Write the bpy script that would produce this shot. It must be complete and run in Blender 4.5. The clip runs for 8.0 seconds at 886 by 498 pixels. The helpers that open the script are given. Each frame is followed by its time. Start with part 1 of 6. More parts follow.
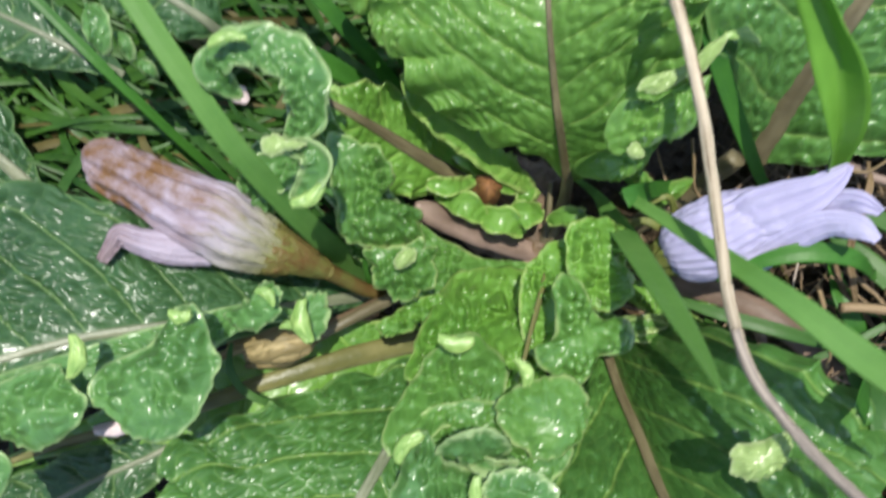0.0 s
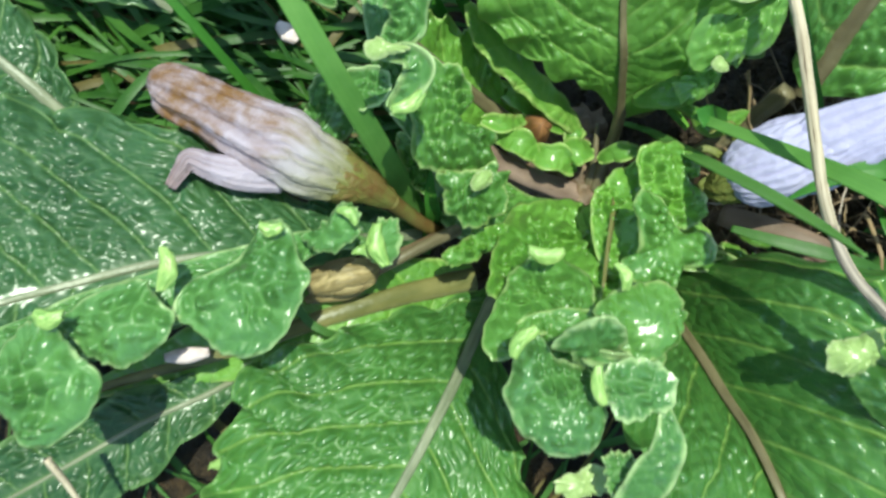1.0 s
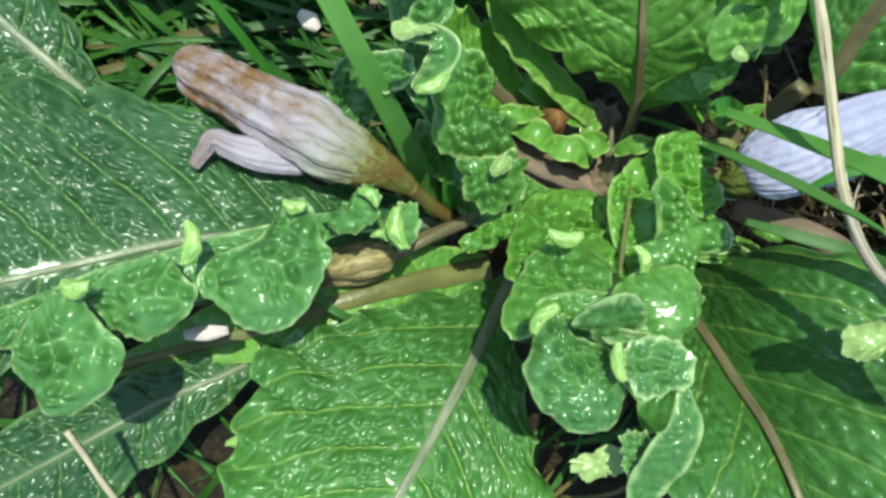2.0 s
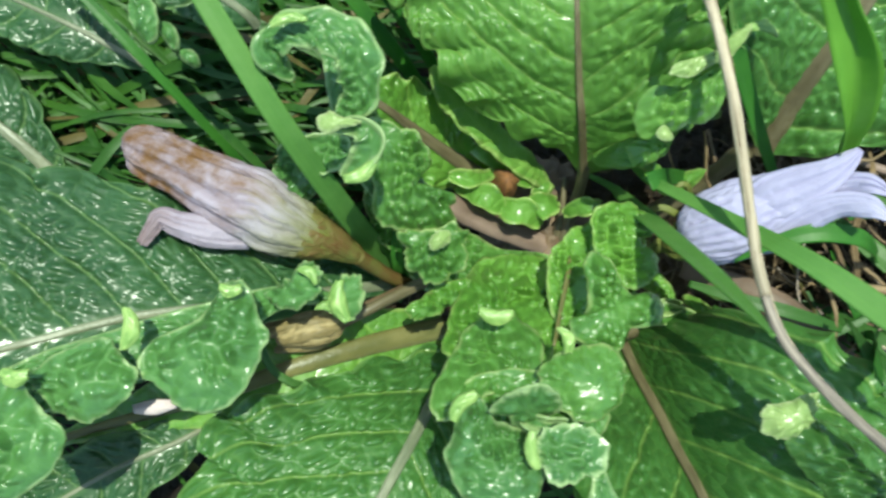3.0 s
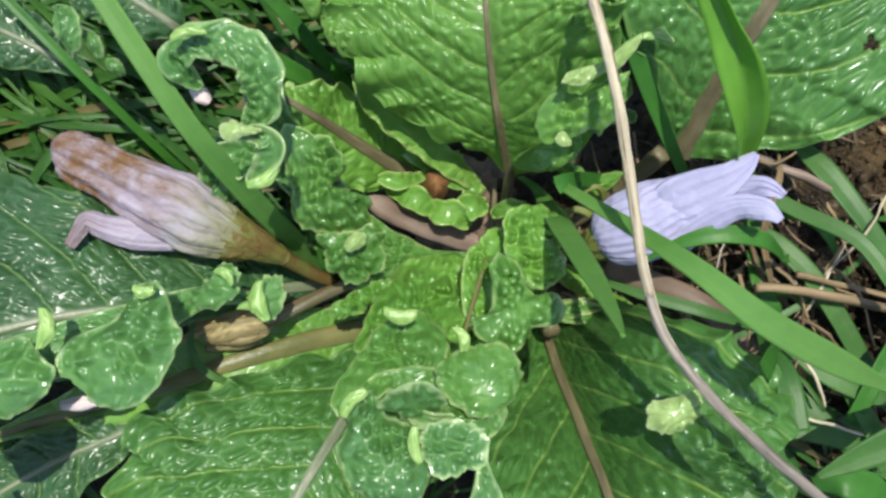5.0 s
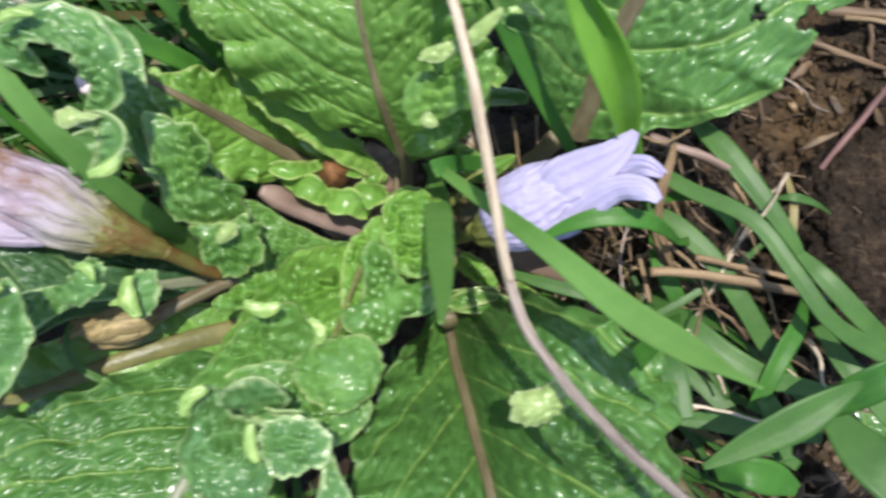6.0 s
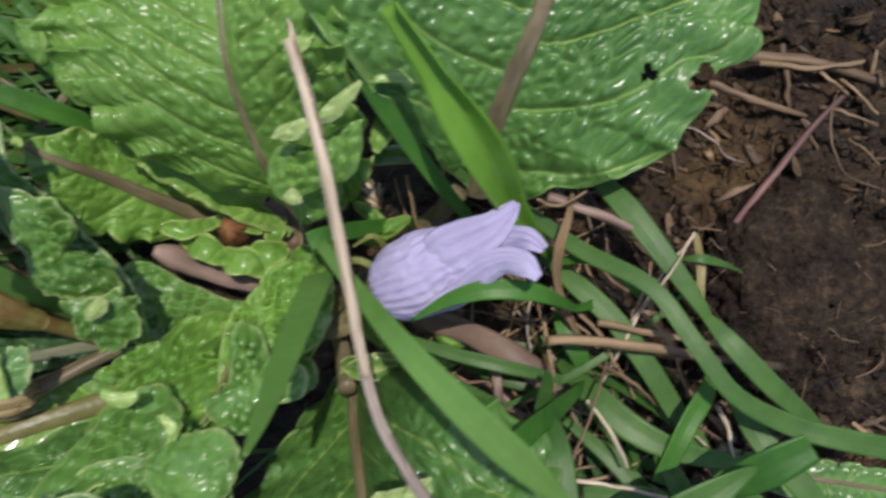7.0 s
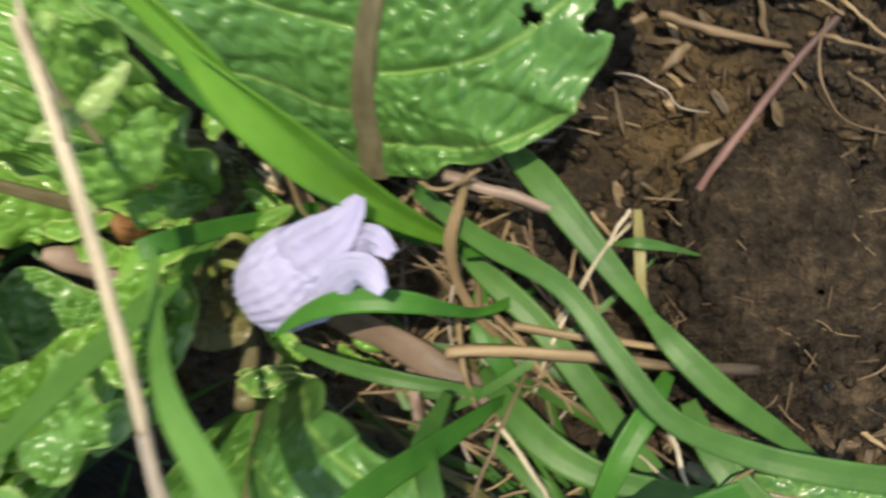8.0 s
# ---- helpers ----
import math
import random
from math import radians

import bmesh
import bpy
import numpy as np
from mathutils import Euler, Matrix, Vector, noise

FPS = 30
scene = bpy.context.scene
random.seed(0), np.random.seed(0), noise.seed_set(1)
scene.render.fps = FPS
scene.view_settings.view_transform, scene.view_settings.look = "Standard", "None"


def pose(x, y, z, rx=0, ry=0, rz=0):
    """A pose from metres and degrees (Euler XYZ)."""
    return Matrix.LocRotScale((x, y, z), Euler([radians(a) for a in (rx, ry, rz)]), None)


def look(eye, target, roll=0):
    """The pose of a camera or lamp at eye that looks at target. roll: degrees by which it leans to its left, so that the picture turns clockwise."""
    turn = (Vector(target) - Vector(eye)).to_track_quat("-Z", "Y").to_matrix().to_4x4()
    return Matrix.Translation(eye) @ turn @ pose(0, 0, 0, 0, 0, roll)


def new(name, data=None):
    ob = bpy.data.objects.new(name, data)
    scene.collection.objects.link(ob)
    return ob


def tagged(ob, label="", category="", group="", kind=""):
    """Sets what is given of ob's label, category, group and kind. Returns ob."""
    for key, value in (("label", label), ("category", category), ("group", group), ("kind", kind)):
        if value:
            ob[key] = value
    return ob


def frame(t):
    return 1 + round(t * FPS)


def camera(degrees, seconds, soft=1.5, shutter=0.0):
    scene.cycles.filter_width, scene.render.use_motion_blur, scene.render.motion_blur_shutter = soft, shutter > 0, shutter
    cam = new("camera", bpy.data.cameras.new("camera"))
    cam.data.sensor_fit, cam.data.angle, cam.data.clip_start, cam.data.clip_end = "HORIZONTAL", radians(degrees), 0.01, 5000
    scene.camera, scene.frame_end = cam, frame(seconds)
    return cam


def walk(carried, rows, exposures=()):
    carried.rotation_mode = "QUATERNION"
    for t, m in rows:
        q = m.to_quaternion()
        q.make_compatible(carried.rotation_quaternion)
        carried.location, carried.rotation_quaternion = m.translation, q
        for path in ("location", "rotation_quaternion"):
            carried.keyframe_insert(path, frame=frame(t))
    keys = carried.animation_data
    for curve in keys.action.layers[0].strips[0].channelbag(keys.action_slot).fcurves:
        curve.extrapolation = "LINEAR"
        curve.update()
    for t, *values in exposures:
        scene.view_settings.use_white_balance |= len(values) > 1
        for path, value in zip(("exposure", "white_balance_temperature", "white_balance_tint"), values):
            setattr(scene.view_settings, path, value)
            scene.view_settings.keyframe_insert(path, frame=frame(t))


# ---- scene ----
cam = camera(54.19, 8.0, soft=2.7, shutter=0.5)
# seconds, eye in metres, turn in degrees
PATH = [
    (0.0, 0.0000, 0.0000, 0.2050, 0.00, -0.00, -0.00),
    (0.3, -0.0095, -0.0059, 0.2010, -0.19, -1.86, 0.51),
    (0.5, -0.0176, -0.0053, 0.2013, -0.19, -2.43, 0.14),
    (0.8, -0.0214, -0.0128, 0.2015, 0.33, -3.24, 0.85),
    (1.0, -0.0226, -0.0152, 0.2049, 0.68, -3.54, -0.44),
    (1.2, -0.0244, -0.0197, 0.2088, 0.65, -3.42, 0.30),
    (1.5, -0.0262, -0.0206, 0.2062, 0.71, -3.64, 0.78),
    (2.8, -0.0175, -0.0113, 0.2089, 2.00, -2.74, 0.11),
    (3.0, -0.0130, -0.0086, 0.2111, 1.97, -2.59, -0.05),
    (3.5, -0.0030, -0.0085, 0.2121, 1.87, -3.08, 0.50),
    (4.0, 0.0033, -0.0088, 0.2155, 1.67, -2.35, 0.29),
    (4.2, 0.0032, -0.0098, 0.2154, 1.49, -2.28, 0.15),
    (5.5, 0.0060, -0.0063, 0.2181, 1.74, -2.04, -0.20),
    (5.8, 0.0158, -0.0062, 0.2155, 1.56, -2.05, -0.44),
    (6.0, 0.0264, -0.0091, 0.2115, 1.41, -2.05, -1.38),
    (6.5, 0.0342, -0.0065, 0.2097, 1.70, -1.74, -1.82),
    (6.8, 0.0405, 0.0014, 0.2093, 1.15, -1.35, -1.89),
    (7.0, 0.0483, 0.0044, 0.2047, 0.89, -1.74, -2.17),
    (7.2, 0.0548, 0.0083, 0.2013, -0.11, -0.46, -2.72),
    (7.5, 0.0692, 0.0132, 0.1870, -1.93, 2.93, -4.80),
    (7.7, 0.0762, 0.0132, 0.1878, -3.01, 5.47, -4.62),
    (8.0, 0.0870, 0.0112, 0.1757, -3.50, 6.42, -5.26),
]
# seconds, stops, kelvin, tint
EXPOSURES = [(0.0, 0.37, 6500, 8), (0.5, 0.63, 6500, 2), (1.0, 0.57, 6500, -11), (1.5, 0.46, 6500, -16), (3.0, 0.43, 6500, -11), (3.5, 0.56, 6500, -6), (4.0, 0.44, 6500, 2),
             (5.5, 0.31, 6500, 4), (6.0, 0.52, 6450, 14), (6.5, 0.26, 6450, 14), (7.0, -0.10, 6600, 19), (7.5, 0.20, 6700, 18), (8.0, 0.45, 7600, 5)]
walk(cam, [(t, pose(x, y, z, rx, ry, rz)) for t, x, y, z, rx, ry, rz in PATH], EXPOSURES)

# ---- light: high sun and a blue sky ----
SUN_FROM = Vector((0.03, 0.2, 1.0)).normalized()
world = bpy.data.worlds.new("sky")
scene.world = world
world.use_nodes = True
wn = world.node_tree.nodes
sky = wn.new("ShaderNodeTexSky")
sky.sky_type = "NISHITA"
sky.sun_disc = False
sky.sun_elevation = math.asin(SUN_FROM.z)
sky.sun_rotation = math.atan2(SUN_FROM.x, SUN_FROM.y)
world.node_tree.links.new(sky.outputs[0], wn["Background"].inputs[0])
wn["Background"].inputs[1].default_value = 0.16
sun = new("sun", bpy.data.lights.new("sun", "SUN"))
sun.data.energy, sun.data.angle, sun.data.color = 4.3, radians(0.55), (1.0, 0.96, 0.88)
sun.matrix_world = look(SUN_FROM, (0, 0, 0))

CM = 0.01
rng = np.random.default_rng(7)


# ---- materials ----
class Mat:
    """A principled material with a few short helpers for its nodes."""

    def __init__(self, name, rough=0.5, spec=0.5):
        self.m = bpy.data.materials.new(name)
        self.m.use_nodes = True
        self.nt = self.m.node_tree
        self.b = self.nt.nodes["Principled BSDF"]
        self.b.inputs["Roughness"].default_value = rough
        self.b.inputs["Specular IOR Level"].default_value = spec
        self.co = self.nt.nodes.new("ShaderNodeTexCoord").outputs["Object"]

    def put(self, a, b):
        self.nt.links.new(a, b)

    def noise(self, scale, detail=4.0, rough=0.6, vec=None, distort=0.0):
        n = self.nt.nodes.new("ShaderNodeTexNoise")
        n.inputs["Scale"].default_value, n.inputs["Detail"].default_value = scale, detail
        n.inputs["Roughness"].default_value, n.inputs["Distortion"].default_value = rough, distort
        self.put(vec or self.co, n.inputs["Vector"])
        return n.outputs["Fac"]

    def attr(self, name):
        n = self.nt.nodes.new("ShaderNodeAttribute")
        n.attribute_name = name
        return n.outputs["Fac"]

    def ramp(self, fac, *stops):
        n = self.nt.nodes.new("ShaderNodeValToRGB")
        e = n.color_ramp.elements
        while len(e) < len(stops):
            e.new(0.5)
        for k, (p, c) in enumerate(stops):
            e[k].position = p
            e[k].color = (*c, 1) if isinstance(c, tuple) else (c, c, c, 1)
        self.put(fac, n.inputs["Fac"])
        return n.outputs["Color"]

    def mix(self, fac, a, b, kind="MIX"):
        n = self.nt.nodes.new("ShaderNodeMix")
        n.data_type, n.blend_type = "RGBA", kind
        for k, v in ((0, fac), (6, a), (7, b)):
            if isinstance(v, (int, float)):
                n.inputs[k].default_value = v
            elif isinstance(v, tuple):
                n.inputs[k].default_value = (*v, 1)
            else:
                self.put(v, n.inputs[k])
        return n.outputs[2]

    def math(self, op, a, b=0.0):
        n = self.nt.nodes.new("ShaderNodeMath")
        n.operation = op
        for k, v in ((0, a), (1, b)):
            if isinstance(v, (int, float)):
                n.inputs[k].default_value = v
            else:
                self.put(v, n.inputs[k])
        return n.outputs[0]

    def bump(self, height, strength, distance):
        n = self.nt.nodes.new("ShaderNodeBump")
        n.inputs["Strength"].default_value, n.inputs["Distance"].default_value = strength, distance
        self.put(height, n.inputs["Height"])
        self.put(n.outputs[0], self.b.inputs["Normal"])
        return n.outputs[0]

    def color(self, c):
        self.put(c, self.b.inputs["Base Color"])

    def thin(self, c, share):
        """Lets part of the light through a thin sheet."""
        t = self.nt.nodes.new("ShaderNodeBsdfTranslucent")
        s = self.nt.nodes.new("ShaderNodeMixShader")
        s.inputs[0].default_value = share
        self.put(c, t.inputs["Color"])
        self.put(self.b.outputs[0], s.inputs[1])
        self.put(t.outputs[0], s.inputs[2])
        self.put(s.outputs[0], self.nt.nodes["Material Output"].inputs["Surface"])


def leaf_material(name, dark, light, vein, rim, glow, rough=0.36, quilt=3.7, depth=0.00036, gloss=1.0, share=0.28):
    """A quilted blade: small domes between a net of pale sunken veins."""
    m = Mat(name, rough, 0.4)
    m.b.inputs["Coat Roughness"].default_value, m.b.inputs["Coat IOR"].default_value = 0.23, 1.7
    m.put(m.ramp(m.attr("dome"), (0.15, 0.3), (0.5, gloss)), m.b.inputs["Coat Weight"])
    at = m.nt.nodes.new("ShaderNodeAttribute")
    at.attribute_name = "grain"

    def net(scale, feature, out, smooth=0.0):
        n = m.nt.nodes.new("ShaderNodeTexVoronoi")
        n.voronoi_dimensions, n.feature = "2D", feature
        n.inputs["Scale"].default_value = scale
        if feature == "SMOOTH_F1":
            n.inputs["Smoothness"].default_value = smooth
        m.put(at.outputs["Vector"], n.inputs["Vector"])
        return n.outputs[out]
    gap, gap2 = net(quilt, "DISTANCE_TO_EDGE", "Distance"), net(quilt * 2.3, "DISTANCE_TO_EDGE", "Distance")
    dome = m.math("SUBTRACT", 1.0, m.math("MULTIPLY", net(quilt, "SMOOTH_F1", "Distance", 0.5), 3.0))
    dome2 = m.math("SUBTRACT", 1.0, m.math("MULTIPLY", net(quilt * 2.3, "SMOOTH_F1", "Distance", 0.5), 3.0))
    part = m.nt.nodes.new("ShaderNodeSeparateXYZ")
    m.put(at.outputs["Vector"], part.inputs[0])
    side = m.ramp(m.math("PINGPONG", part.outputs[2], 0.5), (0.015, 1.0), (0.05, 0.0))
    lines = m.math("ADD", m.ramp(gap, (0.01, 0.28), (0.08, 0.0)), m.ramp(gap2, (0.02, 0.12), (0.1, 0.0)))
    big, fine = m.noise(28, 3), m.noise(420, 4)
    c = m.mix(m.ramp(big, (0.3, 0.0), (0.75, 1.0)), dark, light)
    c = m.mix(m.ramp(fine, (0.45, 0.0), (0.8, 0.35)), c, light)
    c = m.mix(lines, c, tuple(0.55 * a + 0.45 * b for a, b in zip(light, vein)))
    c = m.mix(m.math("MULTIPLY", m.math("MAXIMUM", m.attr("vein"), side), 0.58), c, vein)
    c = m.mix(m.math("MULTIPLY", m.attr("rim"), 0.75), c, rim)
    m.color(c)
    m.put(m.math("ADD", m.ramp(m.noise(160, 3), (0.35, rough * 0.8), (0.75, rough * 1.5)), m.ramp(m.attr("dome"), (0.2, 0.2), (0.6, 0.0))), m.b.inputs["Roughness"])
    m.bump(m.math("ADD", m.math("ADD", m.math("SUBTRACT", m.math("MULTIPLY", dome, 0.6), m.math("MAXIMUM", m.math("MULTIPLY", side, 0.5), m.ramp(gap, (0.0, 0.3), (0.14, 0.0)))), m.math("MULTIPLY", dome2, 0.1)), m.math("MULTIPLY", m.noise(1800, 2), 0.04)), 0.5, depth)
    m.thin(m.mix(lines, m.mix(m.ramp(big, (0.3, 0.0), (0.75, 1.0)), tuple(0.7 * v for v in glow), glow), vein), share)
    return m.m


LEAF = leaf_material("mature_leaf", (0.1, 0.25, 0.042), (0.23, 0.45, 0.09), (0.3, 0.46, 0.12), (0.28, 0.46, 0.12), (0.42, 0.66, 0.06), share=0.4)
OLD = leaf_material("old_leaf", (0.04, 0.122, 0.024), (0.1, 0.255, 0.048), (0.25, 0.39, 0.09), (0.2, 0.36, 0.1), (0.24, 0.46, 0.05))
# old-leaf green darkened: shade on the left leaves is put into their colour
SHADED = leaf_material("shaded_leaf", (0.022, 0.07, 0.024), (0.056, 0.145, 0.045), (0.16, 0.27, 0.085), (0.14, 0.25, 0.08), (0.12, 0.27, 0.04), 0.42, gloss=0.4)
MID = leaf_material("half_grown_leaf", (0.07, 0.185, 0.031), (0.162, 0.36, 0.068), (0.29, 0.47, 0.14), (0.46, 0.58, 0.22), (0.36, 0.58, 0.09), 0.34, 4.2, 0.00045, share=0.34)
YOUNG = leaf_material("young_leaf", (0.098, 0.255, 0.032), (0.235, 0.46, 0.078), (0.3, 0.5, 0.1), (0.42, 0.55, 0.17), (0.44, 0.68, 0.05), 0.36, 3.8, 0.00055, share=0.36)
CRISP = leaf_material("crisp_leaf", (0.06, 0.165, 0.037), (0.14, 0.32, 0.082), (0.25, 0.44, 0.165), (0.48, 0.62, 0.28), (0.32, 0.54, 0.12), 0.34, 4.4, 0.00036, share=0.32)
BROAD = leaf_material("broad_leaf", (0.056, 0.165, 0.034), (0.14, 0.325, 0.066), (0.24, 0.39, 0.1), (0.2, 0.36, 0.1), (0.24, 0.48, 0.05), 0.36, 3.0, 0.00026)
WITHERED = leaf_material("withered_leaf", (0.075, 0.07, 0.022), (0.19, 0.165, 0.065), (0.24, 0.2, 0.09), (0.2, 0.15, 0.07), (0.2, 0.18, 0.05), 0.5, gloss=0.3)
PALE = leaf_material("pale_leaf_underside", (0.24, 0.38, 0.1), (0.42, 0.53, 0.2), (0.5, 0.58, 0.27), (0.52, 0.6, 0.3), (0.45, 0.55, 0.15), 0.5, 4.0, 0.0001, gloss=0.35)


def stem_material(name, a, b, rough=0.5):
    m = Mat(name, rough, 0.4)
    n1, n2 = m.math("ADD", m.math("MULTIPLY", m.noise(90, 5, 0.65), 0.55), m.math("MULTIPLY", m.attr("vein"), 0.45)), m.noise(500, 3)
    c = m.mix(m.math("MULTIPLY", n2, 0.3), m.ramp(n1, (0.3, a), (0.7, b)), b)
    m.color(m.mix(m.math("MULTIPLY", m.attr("rim"), m.ramp(n1, (0.2, 1.0), (0.75, 0.45))), c, tuple(0.22 * v + 0.01 for v in a)))
    m.bump(m.math("ADD", n1, n2), 0.5, 0.0004)
    return m.m


MIDRIB = stem_material("midrib_brown", (0.085, 0.07, 0.036), (0.17, 0.145, 0.08), 0.45)
MIDRIB_PALE = stem_material("midrib_pale", (0.12, 0.14, 0.08), (0.22, 0.235, 0.15), 0.4)
ROLLED = stem_material("rolled_leaf_edge", (0.13, 0.25, 0.055), (0.3, 0.43, 0.13), 0.35)
RIB_OLIVE = stem_material("rib_olive", (0.085, 0.092, 0.026), (0.165, 0.155, 0.055), 0.4)
PETIOLE = stem_material("petiole_pink", (0.085, 0.055, 0.04), (0.3, 0.215, 0.17), 0.55)
CROWN = stem_material("crown_brown", (0.06, 0.04, 0.025), (0.2, 0.135, 0.08), 0.6)
BUD = stem_material("bud_brown", (0.06, 0.026, 0.01), (0.3, 0.14, 0.055), 0.55)
STRAW = stem_material("straw", (0.27, 0.21, 0.135), (0.56, 0.475, 0.35), 0.55)
STRAW_GREY = stem_material("straw_grey", (0.13, 0.105, 0.09), (0.36, 0.3, 0.245), 0.55)
TWIG = stem_material("twig_brown", (0.05, 0.032, 0.018), (0.19, 0.128, 0.072), 0.6)
BARK = stem_material("bark_bits", (0.026, 0.017, 0.009), (0.095, 0.062, 0.03), 0.6)
TWIG_PURPLE = stem_material("twig_purple", (0.07, 0.035, 0.035), (0.22, 0.12, 0.10), 0.55)
DRY_PALE = stem_material("dry_petal", (0.17, 0.13, 0.05), (0.37, 0.29, 0.14), 0.55)
DRY = stem_material("dry_leaf", (0.11, 0.072, 0.036), (0.31, 0.22, 0.12), 0.6)
PETIOLE_DULL = stem_material("petiole_dull", (0.06, 0.04, 0.028), (0.19, 0.13, 0.095), 0.55)


def grass_material(name, a, b):
    m = Mat(name, 0.46, 0.4)
    big, lines = m.noise(40, 3), m.attr("vein")
    c = m.mix(m.ramp(m.math("ADD", m.math("MULTIPLY", big, 0.7), m.math("MULTIPLY", m.noise(260, 4), 0.3)), (0.35, 0.0), (0.65, 1.0)), a, b)
    c = m.mix(m.math("MULTIPLY", lines, 0.12), c, b)
    m.color(c)
    m.bump(m.math("ADD", m.math("MULTIPLY", lines, 0.12), m.math("MULTIPLY", m.noise(700, 3), 0.8)), 0.35, 0.0003)
    m.thin(c, 0.38)
    return m.m


GRASS = grass_material("grass_green", (0.032, 0.13, 0.02), (0.075, 0.24, 0.03))
GRASS_BRIGHT = grass_material("grass_bright", (0.105, 0.26, 0.05), (0.18, 0.36, 0.085))
GRASS_MID = grass_material("grass_mid", (0.12, 0.3, 0.03), (0.2, 0.44, 0.055))
GRASS_BLUE = grass_material("grass_bluish", (0.04, 0.122, 0.024), (0.098, 0.222, 0.05))
TURF = grass_material("turf_green", (0.018, 0.07, 0.01), (0.07, 0.18, 0.025))
TURF_DRY = grass_material("turf_dry", (0.07, 0.065, 0.02), (0.2, 0.17, 0.06))
GRASS_DRY = grass_material("grass_dry", (0.2, 0.18, 0.06), (0.42, 0.36, 0.16))


def petal_material(name, base, vein, stain=None, root=None, relief=0.7):
    m = Mat(name, 0.5, 0.4)
    n = m.noise(60, 4)
    c = m.mix(m.ramp(n, (0.35, 0.0), (0.7, 0.5)), base, vein)
    c = m.mix(m.math("MULTIPLY", m.attr("vein"), 0.5), c, vein)
    if stain:
        c = m.mix(m.math("MULTIPLY", m.attr("rim"), m.ramp(m.noise(120, 6, 0.7), (0.34, 0.2), (0.56, 1.0))), c, stain)
    if root:
        c = m.mix(m.attr("root"), c, root)
    m.color(c)
    m.bump(m.noise(420, 5, 0.65), relief, 0.0011)
    m.thin(c, 0.22)
    return m.m


LILAC = petal_material("lilac_petal", (0.54, 0.515, 0.73), (0.42, 0.38, 0.61), relief=0.45)
WILTED = petal_material("wilted_petal", (0.5, 0.44, 0.55), (0.29, 0.23, 0.29), (0.19, 0.095, 0.035), (0.21, 0.22, 0.05))
CALYX = petal_material("calyx_green", (0.2, 0.23, 0.06), (0.13, 0.15, 0.035), (0.16, 0.085, 0.03), None, 0.3)


def soil_material():
    m = Mat("damp_soil", 0.85, 0.45)
    a, b, c = m.noise(30, 6, 0.65), m.noise(240, 5, 0.7), m.noise(1100, 3)
    col = m.ramp(a, (0.36, (0.009, 0.006, 0.004)), (0.54, (0.045, 0.028, 0.012)), (0.72, (0.13, 0.08, 0.03)))
    col = m.mix(m.ramp(b, (0.5, 0.0), (0.85, 0.5)), col, (0.17, 0.105, 0.043))
    m.color(col)
    m.put(m.ramp(b, (0.3, 0.36), (0.7, 0.9)), m.b.inputs["Roughness"])
    m.bump(m.math("ADD", b, m.math("MULTIPLY", c, 0.5)), 1.0, 0.004)
    return m.m


SOIL = soil_material()


# ---- builders ----
def glide(rows, n, ease=False):
    """n rows on a smooth line through the given ones; eased, they crowd at its ends."""
    a = np.array(rows, float)
    if len(a) == 2:
        t = np.linspace(0, 1, n)[:, None]
        return a[0] * (1 - t) + a[1] * t
    k = (len(a) - 1) * (0.5 - 0.5 * np.cos(np.linspace(0, np.pi, n)) if ease else np.linspace(0, 1, n))
    i = np.minimum(k.astype(int), len(a) - 2)
    f = (k - i)[:, None]
    p0, p1, p2, p3 = a[np.maximum(i - 1, 0)], a[i], a[i + 1], a[np.minimum(i + 2, len(a) - 1)]
    return p1 + 0.5 * f * (p2 - p0 + f * (2 * p0 - 5 * p1 + 4 * p2 - p3 + f * (3 * (p1 - p2) + p3 - p0)))


def wave(x, y, seed):
    """Smooth value noise of two arrays, -1 to 1."""
    r = np.random.default_rng(seed)
    g = r.uniform(-1, 1, (64, 64))
    xi, yi = np.floor(x).astype(int), np.floor(y).astype(int)
    fx, fy = x - xi, y - yi
    fx, fy = fx * fx * (3 - 2 * fx), fy * fy * (3 - 2 * fy)
    a, b = g[xi % 64, yi % 64], g[(xi + 1) % 64, yi % 64]
    c, d = g[xi % 64, (yi + 1) % 64], g[(xi + 1) % 64, (yi + 1) % 64]
    return (a * (1 - fx) + b * fx) * (1 - fy) + (c * (1 - fx) + d * fx) * fy


